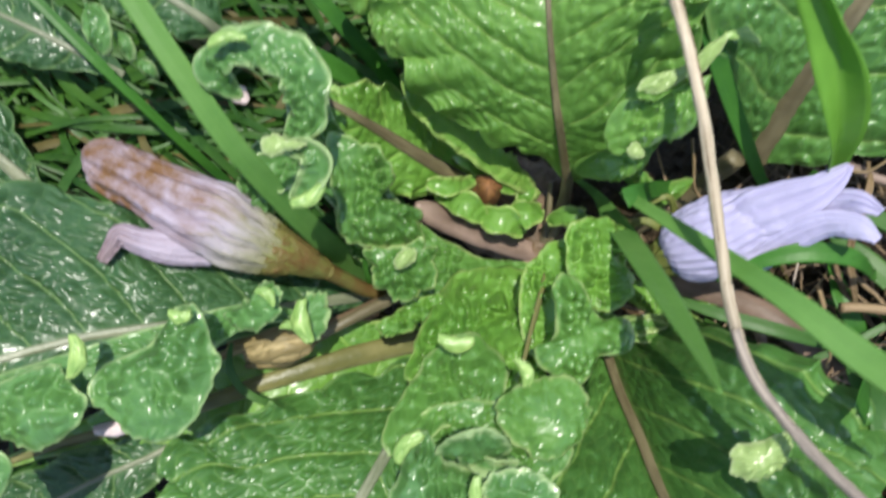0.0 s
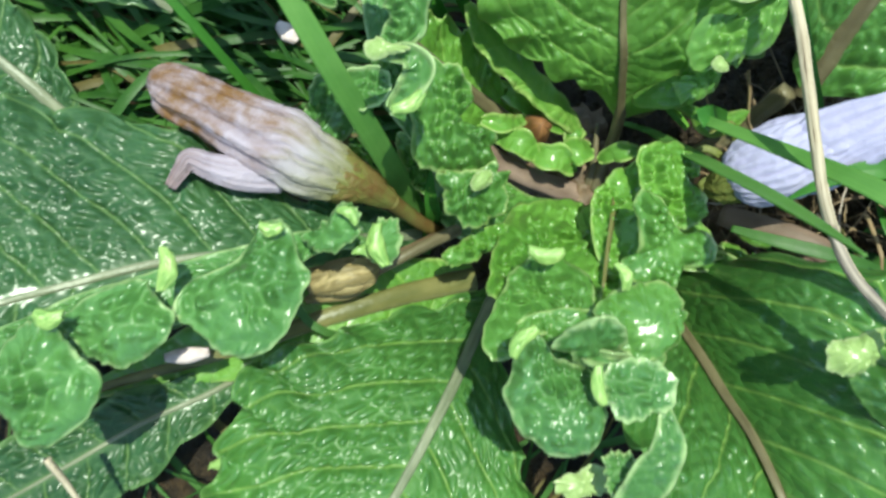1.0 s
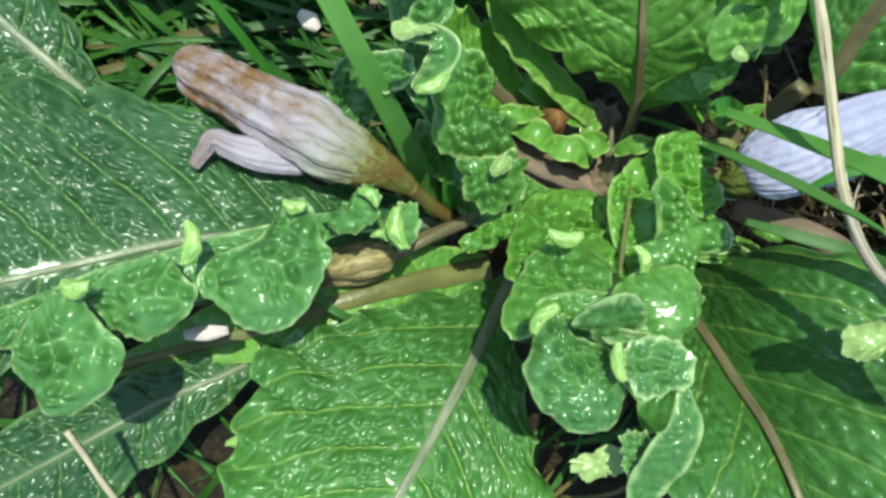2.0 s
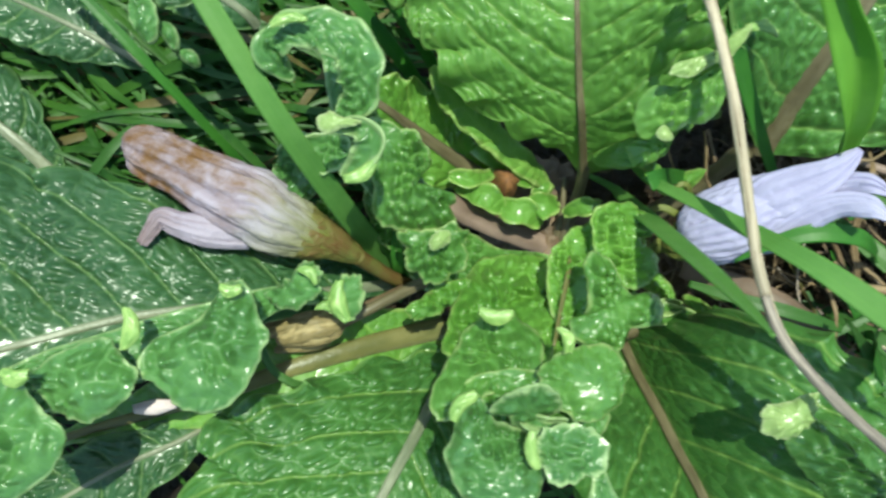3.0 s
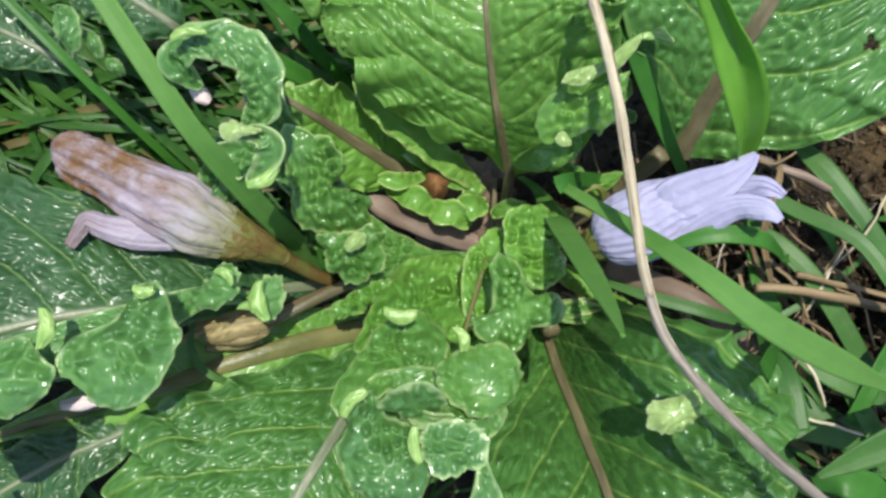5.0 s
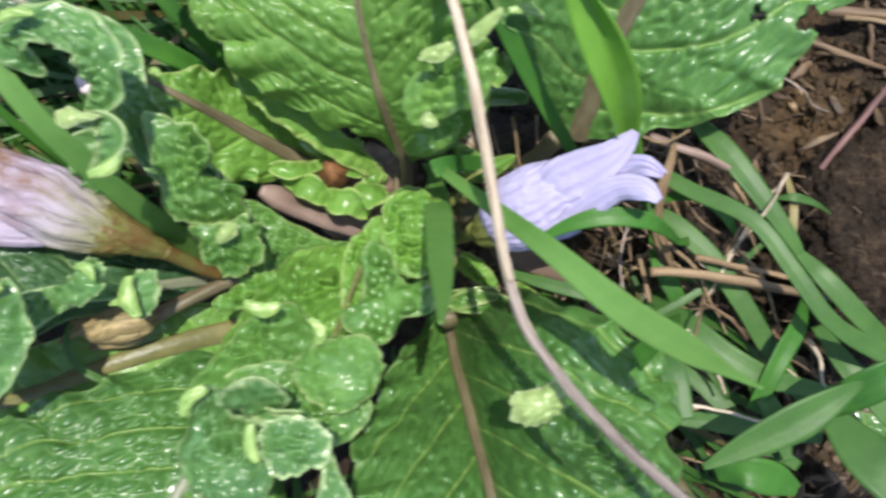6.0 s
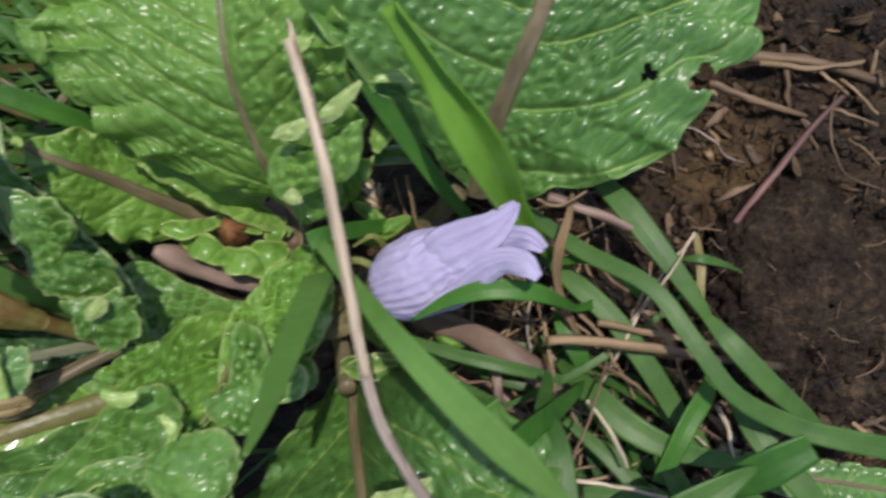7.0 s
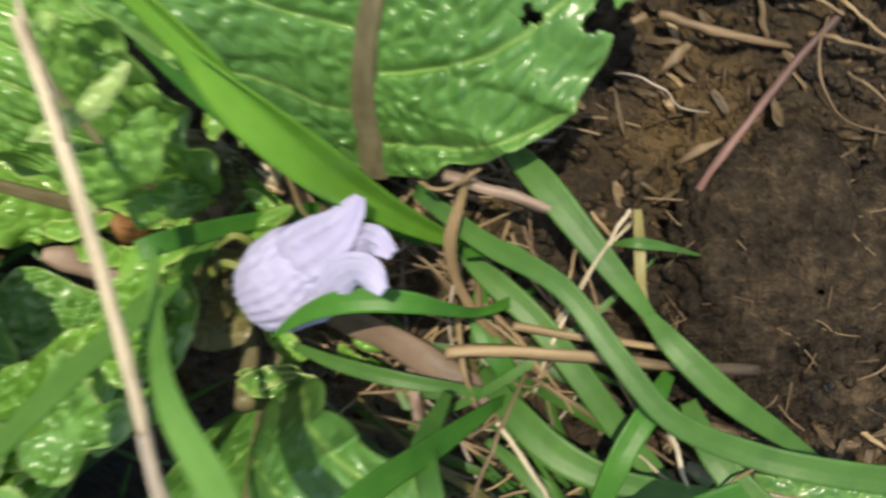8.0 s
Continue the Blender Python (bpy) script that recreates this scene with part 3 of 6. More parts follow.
leaf([
    (2.61, 1.38, 2.60, 0.05, 0.04, 0.00, 0.10, 0.02, -0.03),
    (2.50, 1.55, 3.10, 0.26, 0.56, -0.10, 0.50, 0.39, -0.40),
    (2.29, 2.01, 4.00, 0.94, 1.14, -0.40, 0.60, 0.40, -0.85),
    (2.15, 2.34, 4.60, 1.43, 1.72, -0.60, 0.90, 0.39, -0.95),
    (2.03, 2.77, 5.00, 2.19, 1.90, -0.50, 1.20, 0.36, -0.75),
    (1.89, 3.34, 5.60, 2.60, 1.97, -0.30, 1.50, 0.43, -0.66),
    (1.79, 4.03, 6.00, 2.94, 2.05, -0.30, 1.80, 0.23, -0.61),
    (1.74, 5.05, 6.10, 3.17, 2.17, -0.30, 1.70, 0.06, -0.56),
    (1.72, 6.57, 6.00, 2.71, 1.99, 0.00, 0.50, 0.01, -0.23),
    (1.69, 8.06, 5.80, 0.06, 0.06, 0.00, 0.00, 0.00, -0.00)],
     LEAF, plant, 101, midrib=MIDRIB, rib=0.14, bend=0.8, ruffle=0.2, waves=14, veins=0.62)
leaf([
    (6.07, 1.71, 3.60, 0.04, 0.04, 0.00, 0.00, -0.01, 0.01),
    (6.15, 2.14, 4.20, 0.65, 0.92, 0.30, 0.10, -0.15, -0.40),
    (6.30, 2.88, 5.20, 1.51, 2.05, 1.00, 0.10, -0.52, -0.64),
    (6.51, 3.41, 5.80, 2.17, 2.74, 1.50, 0.10, -1.11, -0.15),
    (6.75, 3.90, 6.30, 2.76, 3.17, 1.70, 0.00, -1.41, 0.36),
    (6.96, 4.37, 6.60, 3.25, 3.52, 1.70, -0.10, -1.44, 0.73),
    (7.18, 4.90, 6.80, 3.57, 3.33, 1.70, -0.20, -1.37, 0.77),
    (7.47, 5.66, 6.90, 3.41, 2.85, 1.20, -0.20, -1.01, 0.86),
    (7.75, 6.42, 7.00, 2.27, 1.64, 0.60, -0.10, -0.51, 0.58),
    (7.95, 7.05, 7.00, 0.09, 0.09, 0.00, 0.00, -0.03, 0.03)],
     BROAD, plant, 202, midrib=MIDRIB, rib=0.26, ruffle=0.13, waves=9, bull=0.17, veins=0.95, slant=0.3, holes=[(9.68, 3.27, 6.35, 0.24), (9.95, 3.18, 6.35, 0.21), (8.76, 3.40, 6.10, 0.12)])
leaf([
    (3.39, -1.42, 1.00, 0.05, 0.05, 0.00, 0.00, 0.00, -0.00),
    (3.43, -1.85, 1.70, 0.72, 0.54, 0.90, 0.20, -0.27, 0.20),
    (3.46, -2.31, 2.50, 1.62, 1.07, 2.10, 0.50, -0.67, 0.21),
    (3.52, -2.84, 3.30, 2.46, 1.55, 2.90, 0.80, -0.75, -0.03),
    (3.64, -3.42, 4.20, 3.30, 1.98, 2.40, 1.20, -0.38, -0.09),
    (3.75, -4.04, 5.10, 3.18, 2.17, 1.90, 1.40, -0.35, -0.15),
    (3.87, -4.63, 6.00, 3.05, 2.17, 1.30, 1.30, -0.14, -0.19),
    (4.03, -5.48, 6.70, 2.92, 2.09, 0.70, 0.90, 0.22, -0.19),
    (4.29, -6.42, 6.80, 1.78, 1.45, 0.30, 0.40, 0.21, -0.13),
    (4.48, -7.09, 6.80, 0.08, 0.08, 0.00, 0.00, 0.02, -0.02)],
     OLD, plant, 303, midrib=MIDRIB, rib=0.17, bend=0.8, ruffle=0.16, waves=12, veins=0.8, arch=(5.2, 0.6))
leaf([
    (0.05, -2.09, 2.00, 0.10, 0.10, 0.00, 0.00),
    (-0.21, -2.50, 2.60, 0.29, 0.49, 0.00, 0.00),
    (-0.64, -3.16, 3.50, 0.78, 1.24, 0.00, 0.00),
    (-1.08, -3.85, 4.40, 1.38, 2.05, 0.00, -0.10),
    (-1.47, -4.46, 4.90, 1.97, 2.76, 0.00, -0.20),
    (-1.84, -5.07, 5.20, 2.54, 3.36, 0.00, -0.20),
    (-2.19, -5.60, 5.50, 2.59, 3.20, 0.00, -0.30),
    (-2.53, -6.13, 5.70, 2.45, 3.01, 0.00, -0.30),
    (-2.99, -6.96, 5.80, 2.14, 2.77, 0.00, 0.00),
    (-3.46, -7.85, 5.70, 1.46, 1.92, 0.00, 0.00),
    (-3.75, -8.47, 5.60, 0.08, 0.08, 0.00, 0.00)],
     OLD, plant, 404, midrib=MIDRIB_PALE, rib=0.14, ruffle=0.22, waves=9, veins=0.8)
leaf([
    (-1.35, -0.95, 1.60, 0.10, 0.10, 0.00, 0.00),
    (-2.00, -1.03, 2.40, 0.24, 0.36, 0.00, 0.00),
    (-3.04, -1.15, 3.40, 0.34, 0.78, 0.00, 0.00),
    (-3.98, -1.28, 4.10, 0.43, 0.96, 0.20, 0.00),
    (-5.06, -1.40, 4.70, 0.83, 1.82, 0.50, -0.40),
    (-6.37, -1.57, 5.10, 1.10, 2.76, 0.60, -0.70),
    (-7.78, -1.94, 5.50, 1.26, 3.42, 0.60, -0.80),
    (-9.05, -2.29, 5.80, 1.41, 3.73, 0.50, -0.80),
    (-10.29, -2.58, 6.00, 1.38, 3.27, 0.30, -0.80),
    (-11.61, -2.92, 6.00, 0.07, 0.07, 0.00, 0.00)],
     SHADED, plant, 505, midrib=MIDRIB_PALE, rib=0.13, ruffle=0.2, waves=9, veins=0.9, holes=[(-6.57, -1.94, 6.30, 0.15)])
leaf([
    (10.66, -3.43, 3.40, 0.07, 0.07, 0.00, 0.00),
    (11.47, -3.88, 3.30, 0.23, 0.34, 0.00, 0.00),
    (12.45, -4.13, 3.40, 0.36, 0.49, 0.00, 0.00),
    (13.69, -4.38, 3.40, 0.40, 0.49, 0.00, 0.00),
    (15.00, -4.67, 3.30, 0.34, 0.34, 0.00, 0.00),
    (15.69, -4.64, 3.50, 0.07, 0.07, 0.00, 0.00)],
     OLD, plant, 508, midrib=MIDRIB, rib=0.08)
# leaves behind, with shade put into their colour
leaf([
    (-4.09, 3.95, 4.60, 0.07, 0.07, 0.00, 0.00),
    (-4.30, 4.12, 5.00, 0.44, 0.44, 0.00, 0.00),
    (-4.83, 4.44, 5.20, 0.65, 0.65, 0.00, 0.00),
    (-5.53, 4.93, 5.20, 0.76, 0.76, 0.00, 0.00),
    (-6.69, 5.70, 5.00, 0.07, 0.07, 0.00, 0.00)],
     SHADED, plant, 506, midrib=MIDRIB_PALE, rib=0.1)
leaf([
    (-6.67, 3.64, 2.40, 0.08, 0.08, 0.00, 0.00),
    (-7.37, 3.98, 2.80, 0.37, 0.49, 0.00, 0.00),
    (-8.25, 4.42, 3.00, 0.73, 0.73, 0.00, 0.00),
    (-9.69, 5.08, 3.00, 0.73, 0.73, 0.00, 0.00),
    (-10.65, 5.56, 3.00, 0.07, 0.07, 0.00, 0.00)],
     SHADED, plant, 507, midrib=MIDRIB_PALE, rib=0.08)
# the narrow leaf with the broad brown rib, and its blade at the far end
leaf([
    (-0.43, -1.95, 1.90, 0.31, 0.31, 0.00, 0.00),
    (-1.77, -2.21, 2.50, 0.60, 0.77, 0.00, 0.00),
    (-2.82, -2.47, 2.90, 0.66, 0.85, 0.00, 0.00),
    (-3.86, -2.78, 3.10, 0.70, 0.89, 0.00, 0.00),
    (-4.93, -3.16, 3.10, 0.65, 0.87, 0.00, 0.00),
    (-6.38, -3.58, 3.00, 0.48, 0.60, 0.00, 0.00),
    (-7.68, -3.93, 3.00, 0.24, 0.24, 0.00, 0.00),
    (-8.85, -4.33, 3.00, 0.10, 0.10, 0.00, 0.00)],
     YOUNG, plant, 606, midrib=RIB_OLIVE, rib=0.26, ruffle=0.12, waves=7, bull=0.0)
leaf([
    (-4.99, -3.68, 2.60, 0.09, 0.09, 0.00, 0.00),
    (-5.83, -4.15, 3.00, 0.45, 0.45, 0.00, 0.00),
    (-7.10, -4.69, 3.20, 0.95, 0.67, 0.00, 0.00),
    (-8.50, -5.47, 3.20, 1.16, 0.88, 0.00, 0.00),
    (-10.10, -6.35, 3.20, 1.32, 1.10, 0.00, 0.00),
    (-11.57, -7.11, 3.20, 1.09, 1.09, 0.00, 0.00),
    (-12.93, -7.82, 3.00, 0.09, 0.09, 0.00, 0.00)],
     SHADED, plant, 707, midrib=MIDRIB_PALE, rib=0.06, hem=0.1, ruffle=0.2, waves=7)
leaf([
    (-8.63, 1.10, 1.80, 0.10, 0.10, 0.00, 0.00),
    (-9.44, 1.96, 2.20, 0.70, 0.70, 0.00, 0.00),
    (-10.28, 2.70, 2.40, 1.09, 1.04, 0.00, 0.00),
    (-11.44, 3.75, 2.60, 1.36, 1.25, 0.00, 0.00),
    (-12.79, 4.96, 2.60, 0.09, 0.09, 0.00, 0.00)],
     SHADED, plant, 808, midrib=MIDRIB_PALE, ruffle=0.2, waves=6)
leaf([
    (0.88, 1.28, 0.90, 0.11, 0.11, 0.00, 0.00),
    (0.09, 1.68, 1.70, 0.59, 0.55, 0.00, 0.00),
    (-0.53, 1.98, 2.40, 1.01, 0.79, 0.00, 0.00),
    (-1.21, 2.33, 3.20, 1.09, 0.91, 0.00, 0.00),
    (-1.71, 2.55, 4.00, 0.75, 0.70, 0.00, 0.00),
    (-2.34, 2.87, 4.40, 0.07, 0.07, 0.00, 0.00)],
     YOUNG, plant, 909, midrib=MIDRIB, rib=0.2, ruffle=0.22, waves=8)
leaf([
    (2.11, 1.16, 1.40, 0.10, 0.10, 0.00, 0.00),
    (1.41, 1.59, 2.20, 0.26, 0.29, 0.00, 0.00),
    (0.66, 2.08, 2.90, 0.30, 0.32, 0.00, 0.00),
    (-0.03, 2.55, 3.50, 0.31, 0.34, 0.00, 0.00),
    (-0.49, 2.95, 4.00, 0.26, 0.28, 0.00, 0.00),
    (-0.75, 3.28, 4.30, 0.06, 0.06, 0.00, 0.00)],
     YOUNG, plant, 910, ruffle=0.2, waves=7, midrib=None, hem=0.1)


def lobe(rows, seed, mat=CRISP, **more):
    given = dict(bull=0.2, cell=0.21, ruffle=0.1, waves=4, veins=0.6, notch=0.03, name="leaf_lobe", droop=0.16, oval=True, center=False)
    given.update(more)
    return leaf(rows, mat, plant, seed, **given)


# ragged lobes and frills
lobe([
    (-3.35, 3.79, 6.00, 0.10, 0.10, 0.00, 0.00),
    (-2.46, 3.15, 6.10, 0.41, 0.41, 0.00, 0.00),
    (-2.27, 2.24, 6.00, 0.41, 0.36, 0.00, 0.00),
    (-1.97, 1.50, 5.30, 0.48, 0.43, 0.00, 0.00),
    (-1.26, 0.67, 4.90, 0.49, 0.49, 0.00, 0.00),
    (-0.63, -0.20, 4.50, 0.45, 0.45, 0.00, 0.00),
    (-0.44, -1.23, 4.00, 0.12, 0.12, 0.00, 0.00)], 118)
lobe([
    (-2.49, -1.24, 4.80, 0.10, 0.10, 0.00, 0.00),
    (-3.50, -1.17, 5.20, 0.30, 0.25, 0.00, 0.00),
    (-4.59, -1.52, 5.90, 0.57, 0.29, 0.00, 0.00),
    (-5.92, -1.92, 6.20, 0.65, 0.28, 0.00, 0.00),
    (-7.14, -2.30, 6.60, 0.71, 0.27, 0.00, 0.00),
    (-8.10, -2.67, 6.80, 0.79, 0.26, 0.00, 0.00),
    (-9.28, -3.03, 6.80, 0.09, 0.09, 0.00, 0.00)], 119)
lobe([
    (2.53, 1.60, 3.90, 0.09, 0.09, 0.00, 0.00),
    (2.83, 1.55, 4.50, 0.25, 0.27, 0.00, 0.00),
    (3.20, 1.58, 4.80, 0.29, 0.29, 0.00, 0.00),
    (3.59, 1.69, 4.80, 0.09, 0.09, 0.00, 0.00)], 142, mat=LEAF, ruffle=0.1)
lobe([
    (-0.87, 4.35, 5.60, 0.11, 0.11, 0.00, 0.00),
    (-0.92, 3.89, 5.70, 0.34, 0.32, 0.00, 0.00),
    (-0.89, 3.49, 5.60, 0.11, 0.11, 0.00, 0.00)], 143, mat=LEAF)
lobe([
    (-1.89, 4.85, 5.50, 0.08, 0.08, 0.00, 0.00),
    (-1.55, 4.54, 5.80, 0.23, 0.24, 0.00, 0.00),
    (-1.45, 4.25, 5.80, 0.20, 0.20, 0.00, 0.00),
    (-1.45, 4.04, 5.60, 0.07, 0.07, 0.00, 0.00)], 161, mat=LEAF, hem=0.09)
lobe([
    (-1.29, 4.17, 5.40, 0.08, 0.08, 0.00, 0.00),
    (-0.96, 3.87, 5.70, 0.25, 0.23, 0.00, 0.00),
    (-0.76, 3.64, 5.70, 0.21, 0.21, 0.00, 0.00),
    (-0.60, 3.52, 5.50, 0.08, 0.08, 0.00, 0.00)], 162, mat=LEAF, hem=0.09)
lobe([
    (5.16, -0.98, 2.60, 0.07, 0.07, 0.00, 0.00),
    (5.37, -1.13, 2.90, 0.18, 0.16, 0.00, 0.00),
    (5.66, -1.20, 2.90, 0.16, 0.16, 0.00, 0.00),
    (5.90, -1.15, 2.70, 0.06, 0.06, 0.00, 0.00)], 147, mat=YOUNG)
lobe([
    (4.86, -1.22, 2.40, 0.07, 0.07, 0.00, 0.00),
    (5.02, -1.43, 2.70, 0.18, 0.16, 0.00, 0.00),
    (5.30, -1.61, 2.70, 0.16, 0.16, 0.00, 0.00),
    (5.63, -1.65, 2.50, 0.06, 0.06, 0.00, 0.00)], 148, mat=YOUNG)
lobe([
    (3.60, 1.68, 3.00, 0.07, 0.07, 0.00, 0.00),
    (3.84, 1.51, 3.30, 0.16, 0.13, 0.00, 0.00),
    (4.11, 1.28, 3.30, 0.16, 0.13, 0.00, 0.00),
    (4.32, 1.13, 3.10, 0.06, 0.06, 0.00, 0.00)], 149, mat=YOUNG)
lobe([
    (3.28, -1.74, 3.20, 0.07, 0.07, 0.00, 0.00),
    (3.61, -1.57, 3.60, 0.18, 0.16, 0.00, 0.00),
    (4.00, -1.46, 3.70, 0.18, 0.16, 0.00, 0.00),
    (4.41, -1.43, 3.50, 0.06, 0.06, 0.00, 0.00)], 179, mat=MID, droop=-0.1, hem=0.09)
lobe([
    (3.51, -0.58, 2.40, 0.07, 0.07, 0.00, 0.00),
    (3.84, -0.84, 3.00, 0.26, 0.21, 0.00, 0.00),
    (4.17, -1.11, 3.20, 0.21, 0.21, 0.00, 0.00),
    (4.41, -1.35, 3.10, 0.06, 0.06, 0.00, 0.00)], 180, mat=YOUNG, hem=0.09)
# more of the crisped leaf's edge
lobe([
    (2.99, 0.45, 5.00, 0.06, 0.06, 0.00, 0.00),
    (3.12, 0.21, 5.40, 0.19, 0.21, 0.00, 0.00),
    (3.29, -0.07, 5.30, 0.06, 0.06, 0.00, 0.00)], 177, mat=YOUNG, hem=0.08)
lobe([
    (2.81, -1.12, 5.60, 0.06, 0.06, 0.00, 0.00),
    (2.91, -1.37, 5.90, 0.18, 0.18, 0.00, 0.00),
    (2.89, -1.67, 5.80, 0.06, 0.06, 0.00, 0.00)], 178, mat=MID, hem=0.08)
lobe([
    (-6.15, 4.25, 5.60, 0.08, 0.08, 0.00, 0.00),
    (-5.93, 3.85, 5.90, 0.26, 0.24, 0.00, 0.00),
    (-5.82, 3.55, 5.90, 0.22, 0.24, 0.00, 0.00),
    (-5.83, 3.33, 5.70, 0.06, 0.06, 0.00, 0.00)], 139)
lobe([
    (-5.76, 3.80, 5.40, 0.06, 0.06, 0.00, 0.00),
    (-5.53, 3.54, 5.60, 0.16, 0.12, 0.00, 0.00),
    (-5.47, 3.29, 5.40, 0.05, 0.05, 0.00, 0.00)], 144)
lobe([
    (-5.41, 3.33, 5.20, 0.06, 0.06, 0.00, 0.00),
    (-5.17, 3.14, 5.40, 0.15, 0.12, 0.00, 0.00),
    (-5.12, 3.03, 5.20, 0.05, 0.05, 0.00, 0.00)], 145)
# small young leaves in the middle
TINY = dict(mat=YOUNG, ruffle=0.2, waves=2, bull=0.03, cell=0.5, notch=0.1, droop=-0.08)
lobe([
    (-0.14, 1.19, 1.90, 0.10, 0.10, 0.00, 0.00),
    (0.23, 1.02, 2.40, 0.25, 0.23, 0.00, 0.00),
    (0.58, 0.83, 2.50, 0.30, 0.25, 0.00, 0.00),
    (0.89, 0.62, 2.20, 0.10, 0.10, 0.00, 0.00)], 151, **TINY)
lobe([
    (0.67, 0.79, 2.00, 0.10, 0.10, 0.00, 0.00),
    (1.05, 0.64, 2.40, 0.25, 0.28, 0.00, 0.00),
    (1.43, 0.51, 2.40, 0.28, 0.25, 0.00, 0.00),
    (1.70, 0.31, 2.10, 0.10, 0.10, 0.00, 0.00)], 156, **TINY)
lobe([
    (1.38, 0.51, 2.00, 0.10, 0.10, 0.00, 0.00),
    (1.56, 0.67, 2.40, 0.28, 0.28, 0.00, 0.00),
    (1.88, 0.76, 2.40, 0.25, 0.25, 0.00, 0.00),
    (2.10, 0.87, 2.00, 0.08, 0.08, 0.00, 0.00)], 157, **TINY)
lobe([
    (1.54, 2.07, 1.50, 0.08, 0.08, 0.00, 0.00),
    (1.33, 1.82, 1.90, 0.23, 0.18, 0.00, 0.00),
    (1.36, 1.52, 2.00, 0.21, 0.29, 0.00, 0.00),
    (1.59, 1.24, 1.80, 0.08, 0.08, 0.00, 0.00)], 152, **TINY)
lobe([
    (1.89, 1.55, 1.30, 0.08, 0.08, 0.00, 0.00),
    (1.82, 1.25, 1.70, 0.18, 0.21, 0.00, 0.00),
    (1.73, 0.93, 1.60, 0.08, 0.08, 0.00, 0.00)], 153, **TINY)
lobe([
    (2.21, 0.56, 2.20, 0.08, 0.08, 0.00, 0.00),
    (2.43, 0.66, 2.60, 0.18, 0.18, 0.00, 0.00),
    (2.73, 0.68, 2.80, 0.17, 0.17, 0.00, 0.00),
    (2.93, 0.74, 2.70, 0.08, 0.08, 0.00, 0.00)], 158, **TINY)
lobe([
    (-0.33, 1.35, 2.60, 0.08, 0.08, 0.00, 0.00),
    (0.11, 1.29, 2.60, 0.20, 0.18, 0.00, 0.00),
    (0.48, 1.39, 2.20, 0.18, 0.15, 0.00, 0.00),
    (0.74, 1.54, 1.80, 0.06, 0.06, 0.00, 0.00)], 159, **TINY)
lobe([
    (0.08, 2.25, 1.60, 0.08, 0.08, 0.00, 0.00),
    (0.48, 1.96, 1.80, 0.32, 0.18, 0.00, 0.00),
    (0.88, 1.72, 1.60, 0.26, 0.19, 0.00, 0.00),
    (1.15, 1.50, 1.20, 0.08, 0.08, 0.00, 0.00)], 160, **TINY)
lobe([
    (3.28, -1.52, 3.20, 0.07, 0.07, 0.00, 0.00),
    (3.70, -1.56, 3.60, 0.26, 0.24, 0.00, 0.00),
    (4.18, -1.60, 3.60, 0.19, 0.19, 0.00, 0.00),
    (4.71, -1.66, 3.40, 0.06, 0.06, 0.00, 0.00)], 154, mat=MID, droop=-0.12, bull=0.08)
lobe([
    (3.71, 1.21, 4.00, 0.06, 0.06, 0.00, 0.00),
    (3.95, 0.95, 4.30, 0.18, 0.18, 0.00, 0.00),
    (4.41, 1.12, 4.30, 0.18, 0.16, 0.00, 0.00),
    (4.75, 1.32, 4.10, 0.06, 0.06, 0.00, 0.00)], 155, mat=YOUNG)

fold((4.34, 3.26, 7.30), (4.84, 3.19, 7.20), 0.13, 14, plant)
fold((-1.97, 2.74, 5.60), (-1.78, 2.68, 5.60), 0.10, 16, plant)
fold((3.17, 3.71, 8.00), (3.43, 3.60, 8.20), 0.14, 17, plant)
fold((-5.36, -5.07, 5.20), (-4.76, -5.20, 5.30), 0.13, 18, plant)

# crisped front leaf: two halves, rounded lobes and rolled edges
flap([(0.23, -0.43, 3.40), (0.91, -0.35, 3.40), (1.61, -0.50, 3.40), (1.82, -1.02, 4.25), (1.36, -1.91, 5.94), (0.95, -2.50, 7.10), (0.27, -2.60, 7.10), (-0.22, -2.30, 6.78), (-0.59, -2.08, 6.25), (-0.51, -1.63, 5.30), (-0.16, -1.00, 4.14)], YOUNG, plant, 111, dome=0.1, bull=0.27, cell=0.22, ripple=0.07)
flap([(0.26, -1.42, 5.90), (0.65, -1.45, 5.93), (0.98, -1.82, 6.40), (0.96, -2.28, 7.03), (0.56, -2.54, 7.40), (0.09, -2.61, 7.50), (-0.32, -2.87, 7.90), (-0.70, -3.04, 7.90), (-0.91, -2.87, 7.90), (-0.75, -2.39, 7.15), (-0.44, -1.94, 6.53), (-0.07, -1.62, 6.12)], MID, plant, 110, dome=0.15, bull=0.16)
flap([(2.12, -0.29, 5.66), (2.10, 0.09, 5.46), (2.26, 0.41, 5.29), (2.56, 0.59, 5.20), (2.86, 0.57, 5.21), (3.04, 0.37, 5.31), (3.16, 0.13, 5.44), (3.04, -0.18, 5.60), (3.24, -0.44, 5.74), (3.22, -0.76, 5.91), (3.00, -1.01, 6.05), (2.70, -1.09, 6.10), (2.40, -1.01, 6.05), (2.19, -0.71, 5.88)], YOUNG, plant, 113, dome=0.3, bull=0.24, cell=0.22, ripple=0.05)
